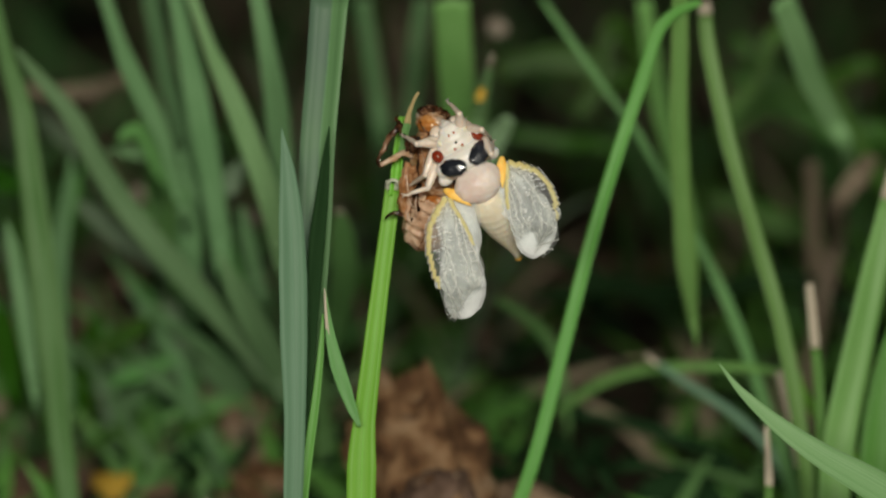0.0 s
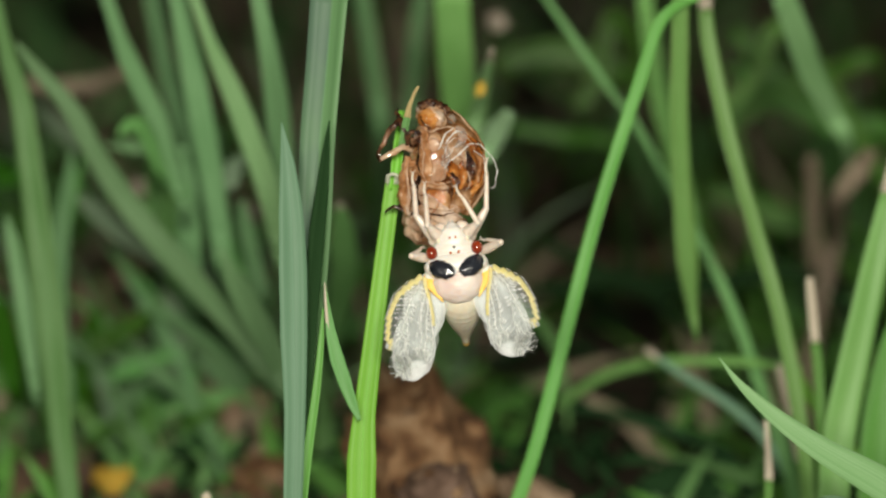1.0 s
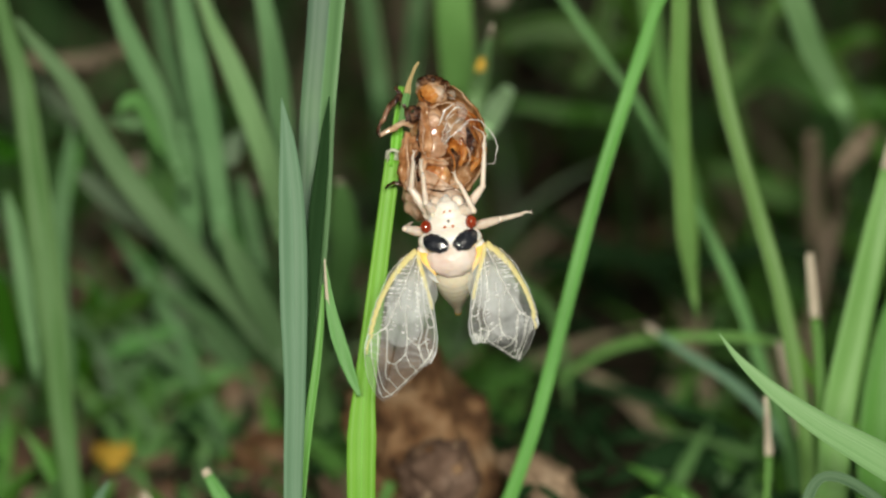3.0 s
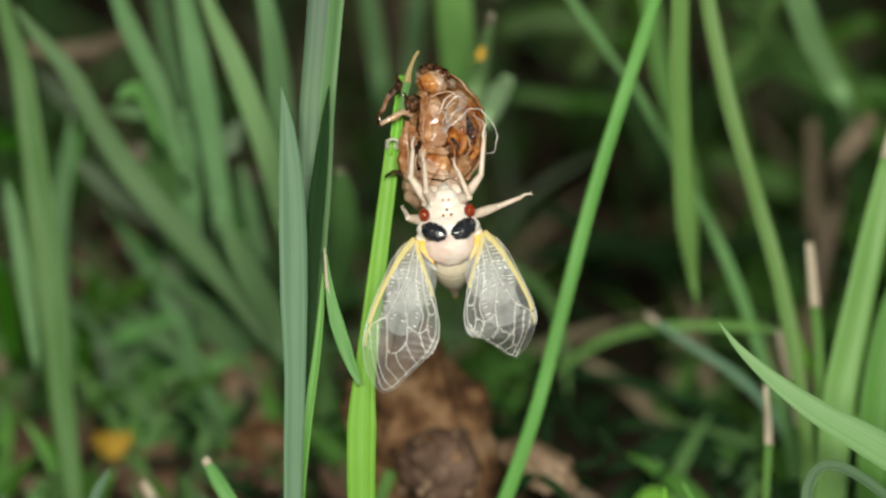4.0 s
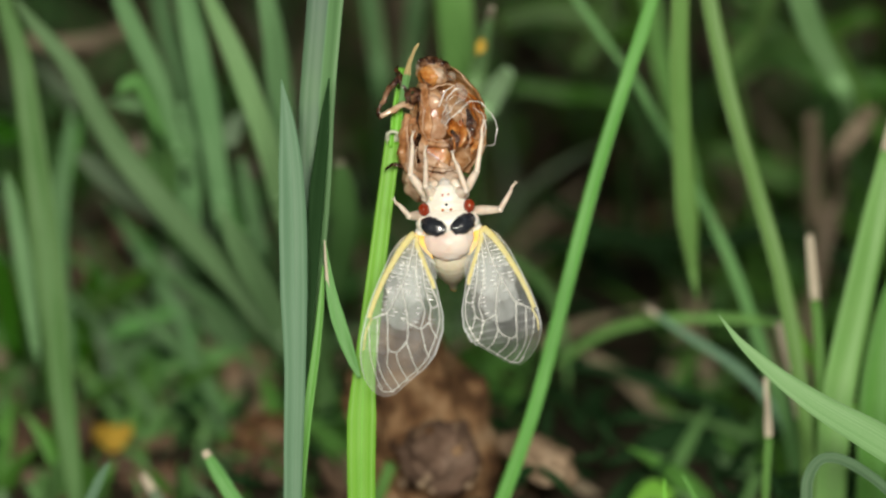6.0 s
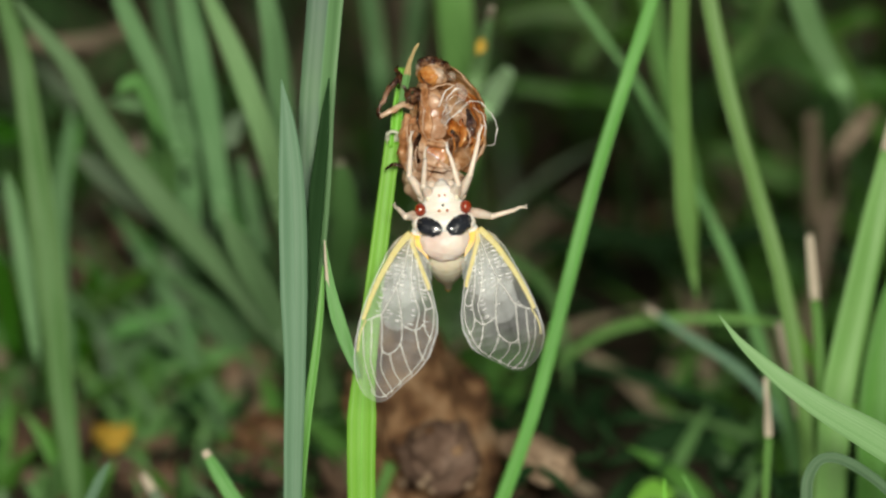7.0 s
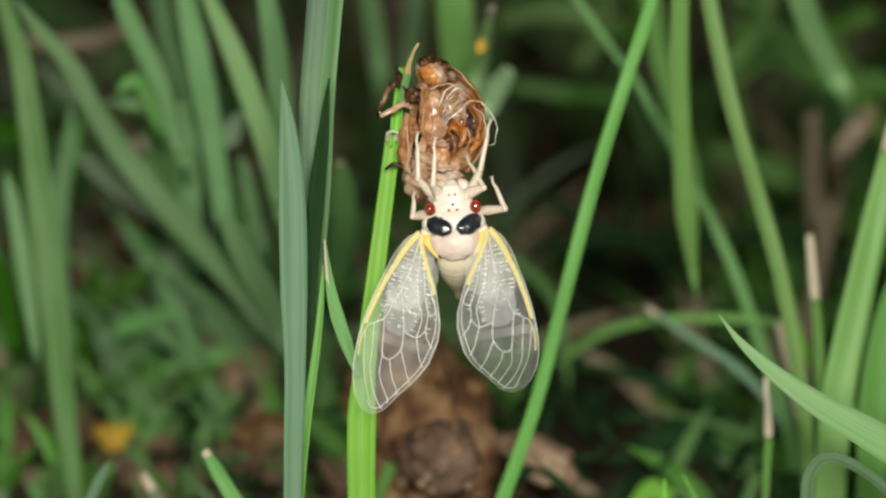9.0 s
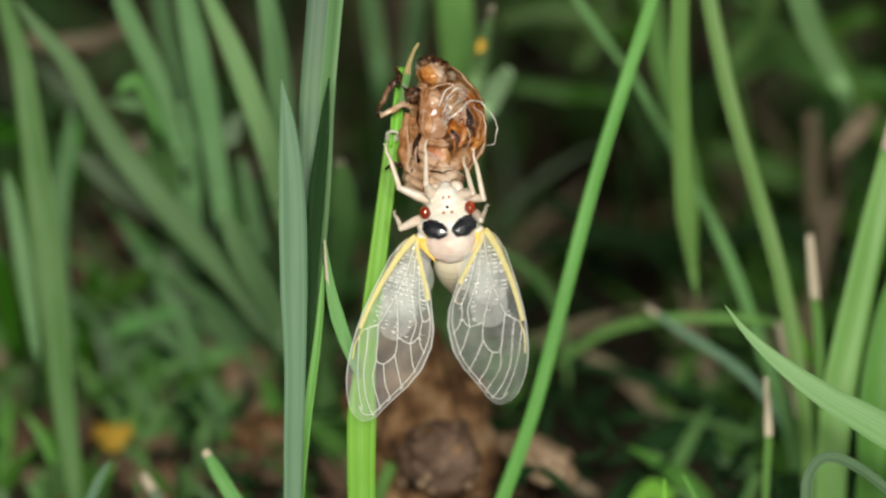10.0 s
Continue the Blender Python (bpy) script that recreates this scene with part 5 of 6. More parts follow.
def wing_panel(k, side, fore, parent):
    """One cross band of a forewing, its front or back half: the skin, and the veins and wrinkles on it as meshes of their own."""
    s0, s1 = SPAN * k / BANDS, SPAN * (k + 1) / BANDS
    mid = (s0 + s1) / 2
    hand = -1 if side == "left" else 1
    low, high = (0.0, 90.0) if fore else (-90.0, 0.0)

    def place(s, w, lift=0.0):
        return Vector((hand * w * Q, (mid - s) * Q, (camber(s, w) + lift) * Q))

    bm = bmesh.new()
    uv = bm.loops.layers.uv.verify()
    rows, n, m = [], 8, 5
    for i in range(m + 1):
        s = s0 + (s1 - s0) * i / m
        edge, tail = float(front_edge(s)), float(back_edge(s))
        a, b = (edge, 0.0) if fore else (0.0, tail)
        row = []
        for j in range(n + 1):
            w = b + (a - b) * j / n
            row.append((bm.verts.new(place(s, w)), ((w - tail) / max(edge - tail, 0.1), s / SPAN)))
        rows.append(row)
    for r, t in zip(rows, rows[1:]):
        for j in range(n):
            four = (r[j], r[j + 1], t[j + 1], t[j])
            f = bm.faces.new([v for v, _ in four])
            for loop, (_, c) in zip(f.loops, four):
                loop[uv].uv = c
    panel = part("wing_panel", bm, WING, parent, "clear milky panel of soft new wing")
    for colour, label in (("pale", "pale raised veins"), ("yellow", "yellow wing vein")):
        bm = bmesh.new()
        for width, tone, pts in VEINS:
            if tone != colour:
                continue
            line = [p for p, _ in curve_through([(s, w, 0) for s, w in pts], 48 * (len(pts) - 1))]
            run = []
            for p in line + [None]:
                if p is not None and s0 - 0.6 <= p.x <= s1 + 0.6 and low - 0.6 <= p.y <= high + 0.6:
                    w = min(float(front_edge(p.x)) - 4, max(float(back_edge(p.x)) + 6, p.y))
                    run.append((place(p.x, w, 1.0), p.x))
                    continue
                if len(run) > 1:
                    run = run[::5] + [run[-1]]
                    thin = [width * Q * (0.23 if colour == "pale" else 0.48 - 0.22 * min(1.0, s / 190)) for _, s in run]
                    tube(bm, [q for q, _ in run], thin, 8, len(run) - 1, 0.6 if colour == "pale" else 0.2)
                run = []
        if len(bm.verts):
            part("vein", bm, VEIN[colour], panel, label)
        else:
            bm.free()
    # wrinkles of the still soft skin, short ridges across the basal cells; their near-white colour paints the glints
    rnd = random.Random(100 * k + hand)
    bm = bmesh.new()
    s = s0 + 1
    while s < s1 and 20 < s < 172:
        a, b = float(front_edge(s)), float(back_edge(s))
        for lane in (0.16, 0.34, 0.52, 0.66, 0.80):
            if rnd.random() < (0.75 if s < 120 else 0.35):
                w = b + (a - b) * (lane + rnd.uniform(-0.02, 0.02))
                r, tall = rnd.uniform(3.0, 6.0), rnd.uniform(0.5, 0.9)
                if low < w < high:
                    tube(bm, [place(s - 1, w - r, 0.8), place(s + 0.8, w, 1.4), place(s - 1, w + r, 0.8)], [0.25 * Q, tall * Q, 0.25 * Q], 6, 4, 0.8)
        s += rnd.uniform(6.0, 8.5)
    if len(bm.verts):
        tagged(part("wrinkle", bm, VEIN["glint"], panel, "wrinkles of soft skin, their glints painted white"), kind="stuff")
    else:
        bm.free()
    return panel


# middle of each pleat of the open hindwing: first those under the forewing, then those gathered under the thorax
LOBES = [(48, -2), (96, 0), (136, -4), (78, -16)] + [(-24 + 3 * (i % 3), -56 + 4 * (i % 3)) for i in range(7)]


def hindwing_lobe(side, parent, middle, index):
    """One pleat of the hindwing, round and crumpled at the rim."""
    hand = -1 if side == "left" else 1
    bm = bmesh.new()
    uv = bm.loops.layers.uv.verify()
    s, w = max(90, middle[0]), middle[1]
    hub = (bm.verts.new((0, 0, 0)), (0.5, s / 356))
    rings = []
    for r in (0.35, 0.7, 0.9, 1.0):
        ring = []
        for k in range(28):
            a = 2 * math.pi * k / 28
            rim = r * (1 + 0.06 * r * noise.noise(Vector((3 * math.cos(a), 3 * math.sin(a), index * 3.7 + hand))))
            u, v = 33 * rim * math.cos(a), 47 * rim * math.sin(a)
            z = 1.5 * r * noise.noise(Vector((u * 0.07, v * 0.07, index)))
            ring.append((bm.verts.new((hand * u * Q, -v * Q, z * Q)), (0.5 + u / 110, (s + v) / 356)))
        rings.append(ring)
    faces = [(hub, rings[0][k], rings[0][(k + 1) % 28]) for k in range(28)]
    faces += [(p[k], q[k], q[(k + 1) % 28], p[(k + 1) % 28]) for p, q in zip(rings, rings[1:]) for k in range(28)]
    for corner in faces:
        f = bm.faces.new([v for v, _ in corner])
        for loop, (_, c) in zip(f.loops, corner):
            loop[uv].uv = c
    return part("hindwing_lobe", bm, MILKY if index < 4 else THICK, parent, "milky white pleat of the soft hindwing")


COXA = {"lf": (-20, 22), "lm": (-30, 20), "lh": (-46, -8), "rf": (20, 22), "rm": (30, 20), "rh": (46, -8)}
BONES = {"lf": (48, 78), "lm": (56, 78), "lh": (46, 42), "rf": (50, 72), "rm": (56, 86), "rh": (62, 58)}


def leg_parts(key, parent):
    a, b = (v * Q for v in BONES[key])
    bm = bmesh.new()
    thick = 1.3 if key[1] == "f" else 1.0
    tube(bm, [(0, 0, 0), (a * 0.35, 0, 0), (a * 0.8, 0, 0), (a, 0, 0)], [7 * Q * thick, 9 * Q * thick, 6.8 * Q, 5.2 * Q], 10)
    blob(bm, (a, 0, 0), (5.8 * Q, 5.8 * Q, 5.8 * Q), detail=2)
    femur = part("leg", bm, LEGSKIN, parent, "soft cream-white leg")
    bm = bmesh.new()
    tube(bm, [(0, 0, 0), (b * 0.4, 0, 0), (b * 0.72, 0, 0)], [5.0 * Q, 4.3 * Q, 3.4 * Q], 9)
    tube(bm, [(b * 0.7, 0, 0), (b * 0.85, 2 * Q, 0), (b, 0, 0)], [3 * Q, 2.6 * Q, 1.8 * Q], 8)
    for s in (-1, 1):
        tube(bm, [(b * 0.98, 0, 0), (b + 3 * Q, 2 * s * Q, 0), (b + 5 * Q, 4 * s * Q, 0)], [1.3 * Q, 1 * Q, 0.4 * Q], 6)
    shin = part("shin", bm, LEGSKIN, femur, "thin pale shin with a hooked foot")
    return femur, shin


def make_cicada():
    root = new("cicada")
    tagged(root, "newly moulted cream-white cicada hanging head up from its shell", "cicada")

    def piece(name, material, label, *blobs, parent=None, melt=0):
        bm = bmesh.new()
        for centre, radii, *rest in blobs:
            blob(bm, [c * Q for c in centre], [r * Q for r in radii], *rest)
        ob = part(name, bm, material, parent or root, label)
        if melt:
            skin = ob.modifiers.new("one_skin", "REMESH")
            skin.mode, skin.voxel_size, skin.use_smooth_shade = "VOXEL", 1.5 * Q, True
            soften = ob.modifiers.new("soften", "SMOOTH")
            soften.factor, soften.iterations = 0.5, melt
        return ob

    head = piece("head", WHITE, "cream-white broad head", ((0, 2, -2), (41, 19, 22), (0, 0, 0), 0.04, 1.2, 4), ((0, 16, -2), (30, 18, 20), (0, 0, 0), 0.08, 1.6, 4), ((0, 28, -4), (21, 16, 17), (0, 0, 0), 0.1, 2.0, 4),
                 ((0, 38, -9), (13, 12, 13), (0, 0, 0), 0.14, 2.2, 4), ((0, 46, -16), (7, 8, 9), (0, 0, 0), 0.1, 2.0, 3), melt=14)
    for x in (-1, 1):
        piece("face_mark", OCELLUS, "small tan mark on the brow", ((x * 5, 21, 15), (2.2, 3.6, 1.6), (0, 0, x * 10), 0, 1, 2), parent=head)
        piece("coxa", LEGSKIN, "pinkish soft leg base", ((x * 21, 36, -16), (12, 15, 10), (0, 0, x * 25), 0.12, 1.8, 3), ((x * 31, 24, -18), (10, 13, 9), (0, 0, x * 40), 0.12, 1.8, 3), melt=6)
    for x in (-1, 1):
        piece("eye", RED, "glossy deep red eye", ((x * 39, 0, 8), (10.5, 12, 11.5), (0, 0, 0), 0, 1, 4), parent=head)
        piece("antenna_base", CREAM, "short pale feeler base", ((x * 25, 18, 8), (4, 6, 4)), parent=head)
        bm = bmesh.new()
        tube(bm, [(x * 25 * Q, 20 * Q, 9 * Q), (x * 31 * Q, 28 * Q, 12 * Q), (x * 40 * Q, 36 * Q, 10 * Q)], [1.3 * Q, 0.9 * Q, 0.4 * Q], 6)
        part("antenna", bm, LEGSKIN, head, "hair-thin feeler")
    for x, y, z in ((-7, -4, 20.0), (7, -4, 20.0), (0, 5, 20.5)):
        piece("ocellus", OCELLUS if x else SHELLDARK, "tiny reddish brown simple eye", ((x, y, z), (2.6, 2.6, 2.0), (0, 0, 0), 0, 1, 2), parent=head)
    collar = piece("pronotum", WHITE, "white shield behind the head", ((0, -26, -6), (56, 27, 32), (0, 0, 0), 0.03, 1.2, 4), ((-46, -40, -12), (14, 12, 14)), ((46, -40, -12), (14, 12, 14)), melt=10)
    for x in (-1, 1):
        piece("dark_patch", BLACK, "raised glossy black patch", ((x * 26, -30, 19), (25, 16.5, 9), (-6, x * 24, x * 28), 0.10, 2.2, 4), parent=collar)
    back = piece("mesonotum", PINK, "smooth pinkish white back", ((0, -56, -1), (44, 33, 25), (0, 0, 0), 0.07, 1.8, 4), ((0, -76, -5), (27, 17, 19), (0, 0, 0), 0.07, 1.8, 4), melt=12)
    for x in (-1, 1):
        bm = bmesh.new()
        tube(bm, [(x * 58 * Q, -38 * Q, -6 * Q), (x * 50 * Q, -50 * Q, 0), (x * 42 * Q, -66 * Q, 3 * Q), (x * 31 * Q, -86 * Q, 5 * Q)], [4 * Q, 9 * Q, 6 * Q, 0.8 * Q], 12, 0, 0.4)
        part("wing_root", bm, ORANGE, back, "orange-yellow wing root")
    # abdomen, ringed, hung on a pivot behind the thorax
    bm = bmesh.new()
    ring_x = [22, 32, 35, 35, 33, 30, 26, 21, 16, 11, 7]
    rows = []
    for i, r in enumerate(ring_x):
        for f, k in ((0.0, 0.972), (0.22, 1.0), (0.8, 1.0)):
            y = -(i + f) * 15.5
            nxt = ring_x[min(i + 1, len(ring_x) - 1)]
            w = (r + (nxt - r) * f) * k
            rows.append([bm.verts.new((w * math.cos(a) * Q, y * Q, w * 0.86 * math.sin(a) * Q)) for a in [2 * math.pi * j / 28 for j in range(28)]])
    for r, t in zip(rows, rows[1:]):
        for j in range(28):
            bm.faces.new((r[j], r[(j + 1) % 28], t[(j + 1) % 28], t[j]))
    bm.faces.new(rows[0])
    bm.faces.new(list(reversed(rows[-1])))
    bmesh.ops.recalc_face_normals(bm, faces=bm.faces)
    abdomen = part("abdomen", bm, CREAM, root, "ringed cream-white soft abdomen")
    piece("tail_tip", ORANGE, "small yellow tip of the abdomen", ((0, -168, 0), (7, 9, 6), (0, 0, 0), 0.1, 1.5, 3), parent=abdomen)
    wings = {side: [(wing_panel(k, side, True, root), wing_panel(k, side, False, root)) for k in range(BANDS)] for side in ("left", "right")}
    hind = {side: [hindwing_lobe(side, root, middle, i) for i, middle in enumerate(LOBES)] for side in ("left", "right")}
    legs = {key: leg_parts(key, root) for key in COXA}
    return root, back, abdomen, wings, hind, legs


CICADA, BACK, ABDOMEN, WINGS, HIND, LEGS = make_cicada()

# time, sideways and upward in millimetres from the middle of SIGHT, roll in degrees
HANG = [
    (0, 2.19, 23.08, 30),
    (0.1, -1.49, 17.13, 35),
    (0.2, -1.14, 17.11, 33),
    (0.3, 0.18, 13.61, 9.5),
    (0.4, 0.09, 6.26, -1),
    (0.5, -0.39, 5.75, 0),
    (0.6, 1.76, 5.68, 7),
    (0.7, 2.06, 5.61, 8.3),
    (0.8, 1.93, 6.02, 8),
    (1, 1.71, 6.32, 7.8),
    (1.5, 1.54, 6.32, 6),
    (2, 1.4, 6.76, 9),
    (2.5, 1.05, 6.49, 7.3),
    (3.2, 0.79, 6.62, 6.5),
]
HANG += [
    (4, 0.61, 6.67, 6),
    (4.5, 0.66, 6.63, 6),
    (5, 0.61, 6.63, 5.5),
    (5.5, 0.7, 6.36, 5.5),
    (6.2, 0.44, 6.31, 5),
    (7, 0.0, 6.21, 4),
    (7.5, -0.26, 6.28, 3.5),
    (8, -0.26, 6.22, 2.5),
    (8.6, -0.35, 6.43, 2),
    (8.8, 0.04, 6.34, 2.5),
    (9, 1.49, 6.25, 4),
    (9.2, 0.88, 6.16, 3),
    (9.6, 0.75, 5.89, 2.5),
    (9.7, 2.55, 6.11, 13),
    (9.8, 0.92, 5.84, 6.6),
    (10, 0.7, 5.88, 6.6),
]
# time, outward angle, share of the full length seen, share of the full width seen
SPREAD = {
    "left": ((0, 26.0, 0.640, 0.66), (0.1, 27.0, 0.61, 0.66), (0.2, 27.0, 0.58, 0.66), (0.3, 17.3, 0.543, 0.58), (0.4, 36.0, 0.366, 0.58), (0.5, 21.0, 0.386, 0.58), (0.6, 27.0, 0.437, 0.60), (0.7, 28.3, 0.478, 0.62), (0.8, 26.3, 0.500, 0.63), (1, 22.8, 0.546, 0.66), (1.5, 22.3, 0.640, 0.77), (2, 22.6, 0.720, 0.84), (2.5, 21.3, 0.773, 0.88), (3.2, 19.8, 0.788, 0.92), (4, 18.4, 0.805, 0.95),),
    "left later": ((4.5, 17.5, 0.814, 0.97), (5, 16.8, 0.823, 0.98), (5.5, 16.5, 0.832, 1.00), (6.2, 16.4, 0.851, 1.00), (7, 15.9, 0.874, 1.00), (7.5, 15.7, 0.888, 1.00), (8, 15.1, 0.895, 1.00), (8.6, 15.0, 0.903, 1.00), (8.8, 17.0, 0.931, 1.00), (9, 19.9, 0.959, 1.00), (9.2, 18.5, 0.929, 1.00), (9.6, 18.0, 0.923, 1.00), (9.7, 27.4, 1.015, 1.00), (9.8, 23.4, 0.991, 1.00), (10, 23.4, 0.991, 1.00),),
    "right": ((0, 2.0, 0.52, 0.70), (0.1, 0.0, 0.51, 0.70), (0.2, -2.0, 0.50, 0.70), (0.3, 6.5, 0.442, 0.62), (0.4, 18.0, 0.342, 0.60), (0.5, 25.0, 0.407, 0.62), (0.6, 22.0, 0.395, 0.64), (0.7, 21.7, 0.395, 0.65), (0.8, 20.3, 0.425, 0.66), (1, 17.2, 0.484, 0.70), (1.5, 15.5, 0.555, 0.78), (2, 11.0, 0.587, 0.88), (2.5, 11.1, 0.614, 0.90), (3.2, 10.6, 0.640, 0.92), (4, 9.7, 0.670, 0.94),),
    "right later": ((4.5, 7.0, 0.678, 0.95), (5, 8.2, 0.696, 0.96), (5.5, 9.0, 0.714, 0.97), (6.2, 11.1, 0.736, 0.98), (7, 13.9, 0.760, 0.99), (7.5, 15.5, 0.776, 1.00), (8, 16.3, 0.799, 1.00), (8.6, 16.5, 0.826, 1.00), (8.8, 11.2, 0.836, 1.00), (9, 5.0, 0.847, 1.00), (9.2, 9.0, 0.870, 1.00), (9.6, 10.0, 0.882, 1.00), (9.7, -5.7, 0.867, 1.00), (9.8, -0.6, 0.894, 1.00), (10, -0.6, 0.894, 1.00),),
}
# time, knee, foot, in the insect's plan
STEPS = {}
STEPS["lf"] = [(0, (-59, 37), (-72, 70)), (0.2, (-17, 49), (1, 109)), (0.3, (-50, 51), (-54, 127)), (0.5, (-44, 52), (-34, 116)), (1, (-40, 48), (-35, 121)), (1.5, (-40, 41), (-39, 124)), (2, (-37, 39), (-32, 116)), (2.5, (-36, 40), (-32, 115)), (3.9, (-32, 40), (-30, 110)), (4.5, (-33, 38), (-30, 108)), (5.5, (-34, 38), (-30, 108)), (7, (-31, 40), (-22, 105)), (8.5, (-31, 40), (-21, 101)), (8.9, (-30, 41), (-21, 121)), (9.2, (-34, 43), (-26, 123)), (9.4, (-35, 44), (-31, 119)), (9.6, (-35, 46), (-30, 120)), (9.7, (-40, 52), (-23, 125)), (9.8, (-31, 48), (-23, 126)), (10, (-32, 48), (-23, 122))]
STEPS["lm"] = [(0, (-86, -26), (-105, -15)), (0.2, (-37, 9), (-42, 29)), (0.3, (-70, 13), (-63, 53)), (0.5, (-58, 60), (-44, 140)), (1, (-63, 79), (-53, 143)), (1.5, (-67, 69), (-54, 140)), (2, (-66, 67), (-46, 135)), (2.5, (-60, 68), (-47, 132)), (3.9, (-56, 67), (-44, 136)), (4.5, (-57, 66), (-45, 135)), (5.5, (-58, 63), (-46, 135)), (7, (-54, 60), (-45, 134)), (8.5, (-53, 55), (-47, 130)), (8.9, (-55, 53), (-50, 143)), (9.2, (-58, 54), (-52, 144)), (9.4, (-56, 55), (-53, 145)), (9.6, (-55, 56), (-53, 146)), (9.7, (-95, 70), (-101, 153)), (9.8, (-84, 54), (-91, 136)), (10, (-85, 52), (-97, 139))]
STEPS["lh"] = [(0, (-109, -61), (-127, -26)), (0.2, (-59, -25), (-59, -1)), (0.3, (-79, -26), (-58, -9)), (0.5, (-62, 28), (-44, 28)), (1, (-74, 0), (-52, 12)), (1.5, (-76, -8), (-51, 4)), (2, (-79, -5), (-64, 13)), (2.5, (-78, 2), (-61, 8)), (3.9, (-67, -2), (-75, 17)), (4.5, (-67, -3), (-64, 31)), (5.5, (-65, -9), (-90, 23)), (7, (-65, -10), (-83, 12)), (8.5, (-63, -14), (-80, 6)), (8.9, (-69, -12), (-63, 28)), (9.2, (-70, -10), (-68, 27)), (9.4, (-59, -10), (-72, 31)), (9.6, (-58, -8), (-71, 32)), (9.7, (-103, -11), (-146, 27)), (9.8, (-83, -16), (-89, 10)), (10, (-83, -22), (-92, 7))]
STEPS["rf"] = [(0, (29, 44), (26, 79)), (0.2, (71, 28), (92, 80)), (0.3, (44, 55), (57, 134)), (0.5, (36, 60), (20, 146)), (1, (46, 41), (14, 116)), (1.5, (44, 25), (12, 96)), (2, (47, 21), (15, 92)), (2.5, (47, 19), (18, 88)), (3.9, (41, 22), (21, 89)), (4.5, (39, 21), (21, 88)), (5.5, (38, 21), (20, 88)), (7, (29, 39), (14, 110)), (8.5, (26, 42), (9, 113)), (8.9, (57, 31), (32, 83)), (9.2, (50, 28), (26, 90)), (9.4, (50, 28), (23, 89)), (9.6, (51, 30), (23, 91)), (9.7, (38, 32), (25, 98)), (9.8, (47, 26), (36, 86)), (10, (46, 24), (38, 85))]
STEPS["rm"] = [(0, (48, 1), (61, -21)), (0.2, (81, -38), (118, 3)), (0.3, (86, -8), (95, 87)), (0.5, (82, 70), (84, 170)), (1, (68, 68), (78, 151)), (1.5, (63, 68), (72, 147)), (2, (66, 53), (80, 137)), (2.5, (67, 57), (81, 146)), (3.9, (65, 59), (84, 158)), (4.5, (65, 58), (83, 157)), (5.5, (62, 59), (81, 157)), (7, (50, 53), (85, 160)), (8.5, (52, 55), (84, 160)), (8.9, (51, 62), (78, 155)), (9.2, (54, 63), (76, 152)), (9.4, (56, 70), (63, 135)), (9.6, (57, 72), (64, 136)), (9.7, (54, 25), (48, 98)), (9.8, (59, 23), (56, 109)), (10, (63, 12), (56, 100))]
STEPS["rh"] = [(0, (42, -42), (59, -24)), (0.2, (70, -67), (97, -37)), (0.3, (88, -54), (73, -11)), (0.5, (106, 10), (66, 52)), (1, (80, 2), (49, 14)), (1.5, (84, -3), (112, 7)), (2, (86, 0), (127, 15)), (2.5, (89, -3), (135, 3)), (3.9, (89, 2), (146, 13)), (4.5, (93, -5), (93, 42)), (5.5, (93, -7), (102, 42)), (7, (83, -20), (154, -5)), (8.5, (87, -20), (158, 3)), (8.9, (89, -8), (72, 47)), (9.2, (88, -12), (83, 37)), (9.4, (91, -17), (134, 11)), (9.6, (92, -15), (135, 13)), (9.7, (47, -32), (52, -12)), (9.8, (59, -20), (69, 7)), (10, (54, -24), (70, 0))]


def aim(a, b):
    """A pose at a whose x axis points to b."""
    x = (b - a).normalized()
    up = Vector((0, 0, 1)) if abs(x.z) < 0.9 else Vector((0, 1, 0))
    y = up.cross(x).normalized()
    z = x.cross(y)
    m = Matrix((x, y, z)).transposed().to_4x4()
    m.translation = a
    return m


def reach(a, target, length, toward):
    """The joint at that length from a in the target's direction; what is missing goes towards or away from the viewer."""
    flat = Vector((target[0] - a.x, target[1] - a.y, 0))
    d = min(flat.length, length * 0.995)
    z = math.sqrt(length * length - d * d)
    return a + flat.normalized() * d + Vector((0, 0, toward * z))


# time and the share of the wing's inner half that is seen
INNER = {
    "left": ((0, 0.74), (0.2, 0.68), (0.3, 0.6), (0.4, 0.41), (0.5, 0.44), (0.7, 0.54), (1, 0.63), (1.5, 0.73), (2.5, 0.82), (4.5, 0.84), (7.5, 0.90), (8.6, 0.915), (9, 0.97), (9.6, 0.95), (9.7, 1.0), (10, 1.0)),
    "right": ((0, 0.54), (0.2, 0.52), (0.3, 0.5), (0.4, 0.4), (0.5, 0.47), (0.8, 0.5), (1, 0.58), (1.5, 0.66), (2.5, 0.75), (4.5, 0.80), (7.5, 0.875), (8.6, 0.895), (9, 0.91), (9.6, 0.92), (9.7, 0.88), (10, 0.9)),
}


def hook(side, t):
    """How far the soft tip still bends inwards in the wing's plane, in degrees."""
    far = -45.0 if side == "right" else 15.0
    return far * max(0.0, 1 - t / 0.4)


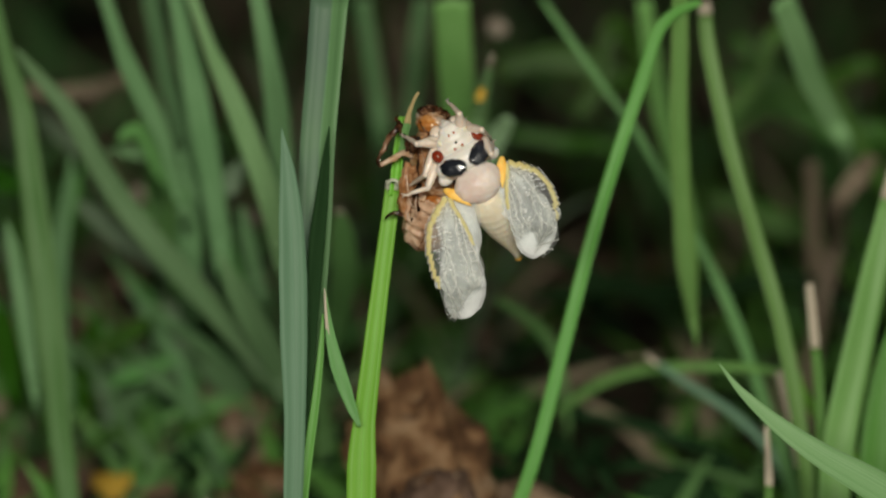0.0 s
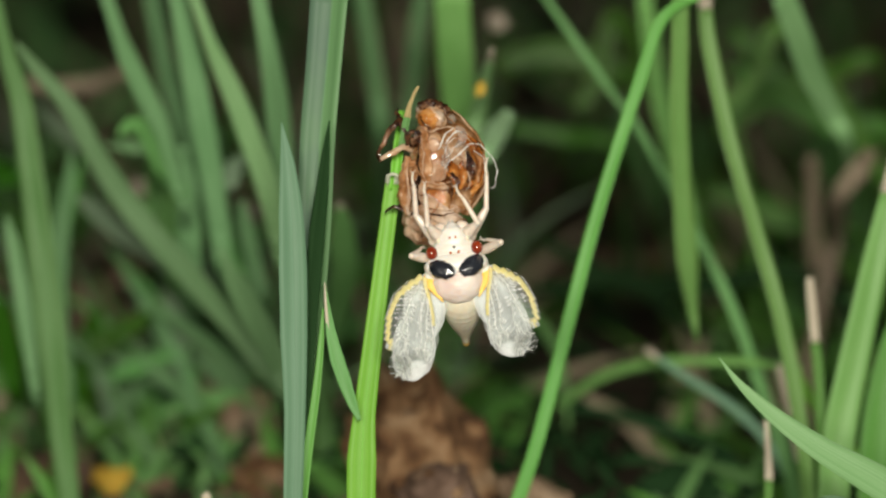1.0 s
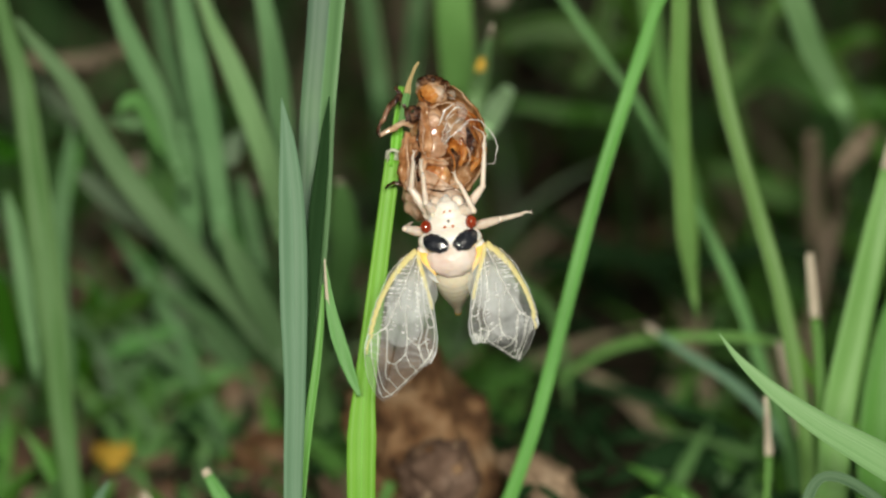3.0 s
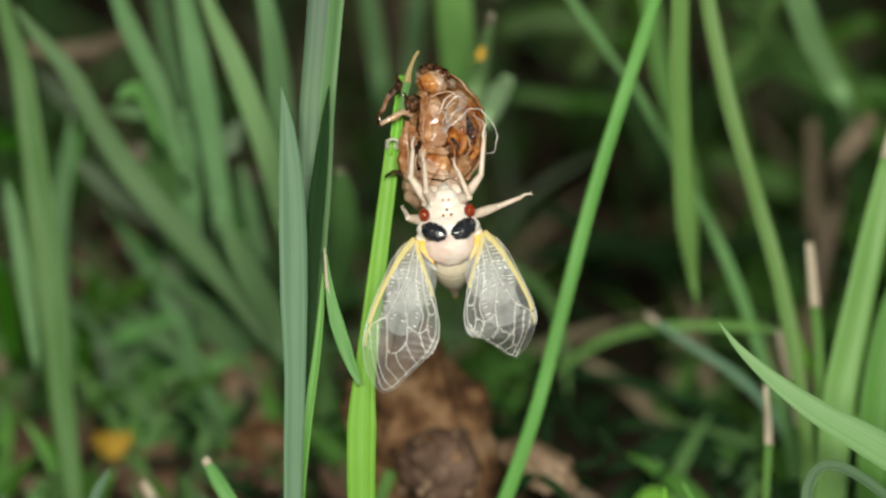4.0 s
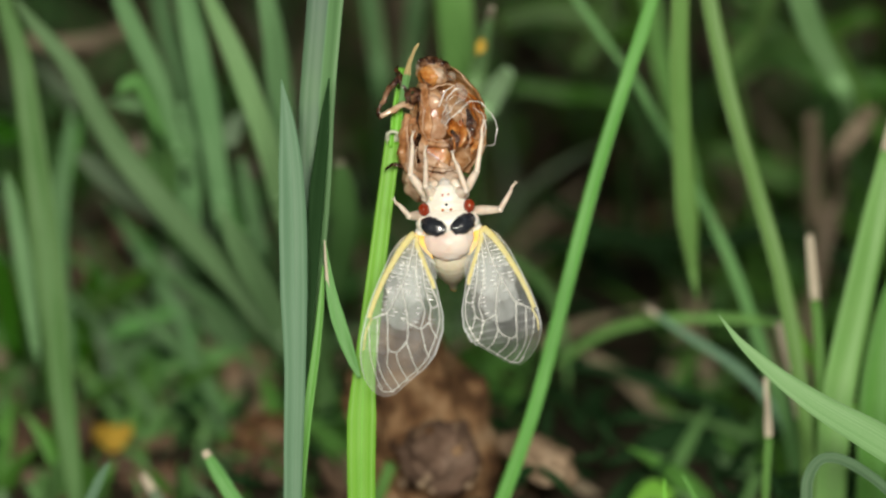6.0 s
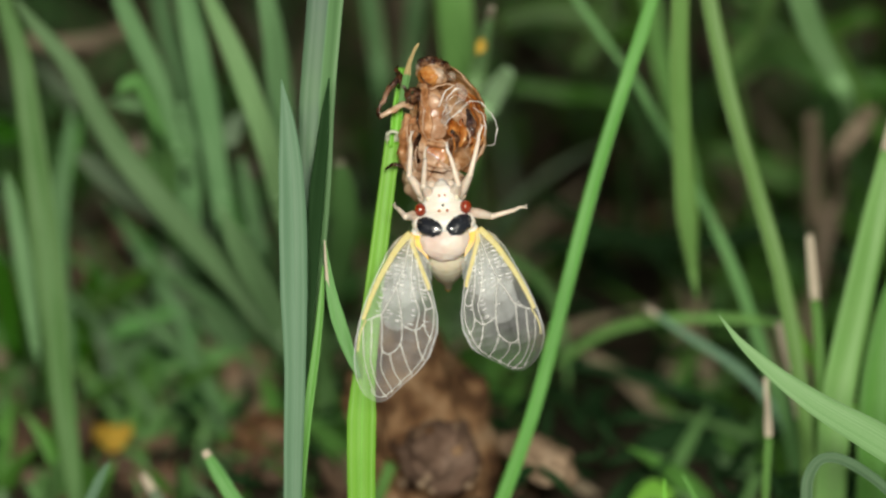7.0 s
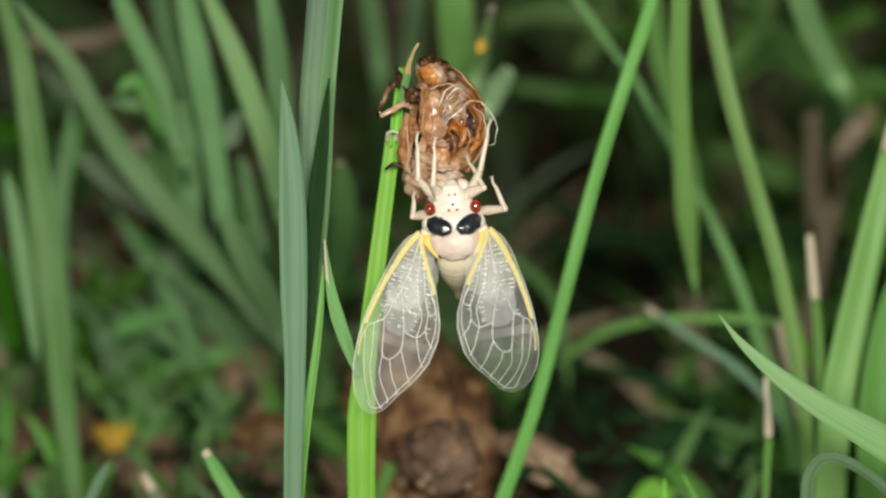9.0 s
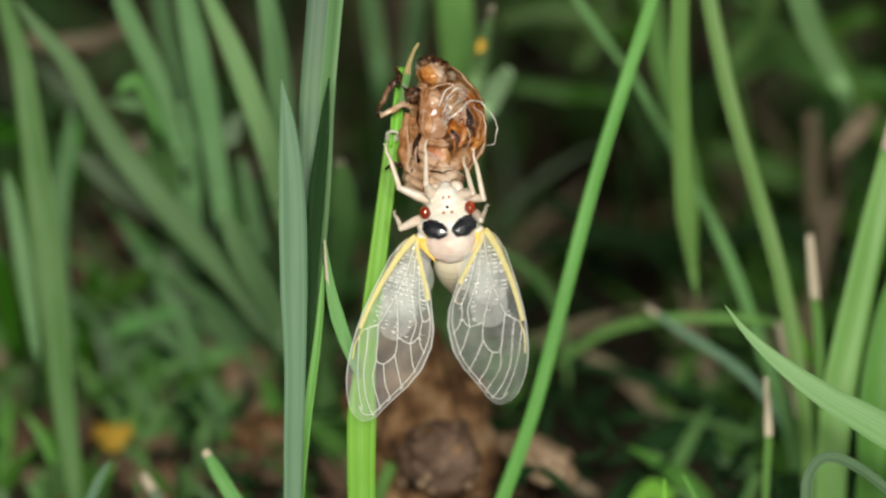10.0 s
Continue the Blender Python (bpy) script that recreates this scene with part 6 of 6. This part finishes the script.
def outer_pitch(left_over, start):
    """The pitches of the outer bands, which start at that pitch and tip back until they show so many bands' length, and how far they still overlap."""
    def pitches(end):
        return [start + (end - start) * min(1.0, (j + 1) / 4) for j in range(BANDS - NODE)]

    low, high = 0.0, 60.0
    for _ in range(30):
        end = (low + high) / 2
        low, high = (end, high) if sum(math.cos(radians(p)) for p in pitches(end)) > left_over else (low, end)
    return pitches(end), min(1.0, left_over / sum(math.cos(radians(p)) for p in pitches(end)))


def stretched(t):
    """How far the back is still drawn out of the shell, with the wings and the abdomen on it."""
    return float(np.interp(t, (0.0, 0.2, 0.3, 0.4, 0.5), (30, 28, 20, 6, 0)))


def motions():
    walk(ARCHING, [(0, pose(0, 0, 0)), (5.7, pose(0, 0, 0)), (9.2, pose(0, 0, 0)), (9.8, pose(0.0009, 0, 0.0013)), (10, pose(0.001, 0, 0.0014))])
    walk(CICADA, [(t, SIGHT @ pose(u * MM, v * MM, 0.0085, 0, 0, roll)) for t, u, v, roll in HANG])
    walk(BACK, [(t, pose(0, -0.55 * stretched(t) * Q, 0)) for t in (0, 0.2, 0.3, 0.4, 0.5, 10)])
    walk(ABDOMEN, [(t, pose(0, (-74 - 0.8 * stretched(t)) * Q, -12 * Q, tip, 0, 0)) for t, tip in
                   ((0, 44), (0.2, 46), (0.3, 40), (0.4, 74), (0.5, 58), (0.7, 54), (1, 58), (2.5, 60), (4, 65), (5.5, 66), (7.5, 67), (8.5, 66), (9, 61), (10, 60))])
    for side in ("left", "right"):
        hand = -1 if side == "left" else 1
        long = SPAN / BANDS * Q
        poses = []
        for t, out, share, wide in SPREAD[side] + SPREAD[side + " later"]:
            inner = float(np.interp(t, *zip(*INNER[side])))
            pitch = -min(28.0, math.degrees(math.acos(inner)))
            tight = min(1.0, inner / math.cos(radians(pitch)))
            outer, slack = outer_pitch(max(0.8, share * BANDS - inner * NODE), pitch)
            fold = math.degrees(math.acos(max(0.85, wide)))
            lap = max(0.0, 0.85 - wide)
            base = pose(hand * 56 * Q, (-40 - stretched(t)) * Q, 0, 0, 0, hand * out)
            poses.append((t, base, [pitch] + outer, tight, slack, fold, lap, share))
        for k, halves in enumerate(WINGS[side]):
            rows = []
            for t, base, pitch, tight, slack, fold, lap, share in poses:
                m = base @ pose(0, 0, 0, pitch[0], 0, 0) @ pose(0, -long * tight * (min(k, NODE - 1) + 0.5), -0.5 * (1 - tight) * k * Q)
                for j in range(k - NODE + 1):
                    m = m @ pose(0, -long * slack / 2, 0, pitch[j + 1] - pitch[j], 0, hand * hook(side, t) / (BANDS - NODE)) @ pose(0, -long * slack / 2, -0.5 * (1 - slack) * Q)
                rows.append((t, m, fold * float(np.interp(k, (0, 5, BANDS), (0.7, 1.0, 1.1))), lap * min(1.0, k / 7) + 1.6 * max(0.0, 0.75 - share) * max(0.0, (k - NODE + 2) / (BANDS - NODE))))
            middle = SPAN * (k + 0.5) / BANDS
            edges = float(front_edge(middle)), float(back_edge(middle))
            for half, way, edge in zip(halves, (hand, -hand), edges):
                swollen = float(np.interp(k, (0, 3, 6, 10), (0.16, 0.38, 0.3, 0.0))) if edge > 0 else 0.0   # the soft front edge still bulges near the root
                walk(half, [(t, m @ pose(-hand * edge * (lap - swollen * min(1.0, max(0.0, (4.0 - t) / 2.4))) * Q, 0, 0.4 * way * hand * Q, 0, way * fold, 0)) for t, m, fold, lap in rows])
        for k, lobe in enumerate(HIND[side]):
            rows = []
            for t, base, pitch, _, _, _, _, share in poses:
                late = 1 - min(1.0, max(0.0, (2.4 - t) / 1.2 if k < 4 else (2.0 - t) / 0.5))
                s, w = LOBES[k]
                packed = 40 + (k % 5) / 4 * max(0.0, share * SPAN - 92)
                s, w = packed + (s - packed) * late, w * late + (6 * (k % 3) - 18) * (1 - late)
                bend = hook(side, t) * (k % 5 / 4) ** 2
                rows.append((t, base @ pose(0, 0, 0, pitch[0] * late, 0, 0) @ pose(hand * w * Q, -s * Q, (-5 - 1.2 * k - (30 * late if k > 3 else 0)) * Q, 0, 0, hand * bend)))
            walk(lobe, rows)
    for key, rows in STEPS.items():
        a, b = (v * Q for v in BONES[key])
        femur, shin = LEGS[key]
        hip = Vector((COXA[key][0] * Q, COXA[key][1] * Q, -14 * Q))
        first, second = [], []
        for t, knee, foot in rows:
            joint = reach(hip, (knee[0] * Q, knee[1] * Q), a, 1)
            end = reach(joint, (foot[0] * Q, foot[1] * Q), b, -1)
            upper = aim(hip, joint)
            first.append((t, upper))
            second.append((t, upper.inverted() @ aim(joint, end)))
        walk(femur, first)
        walk(shin, second)


motions()
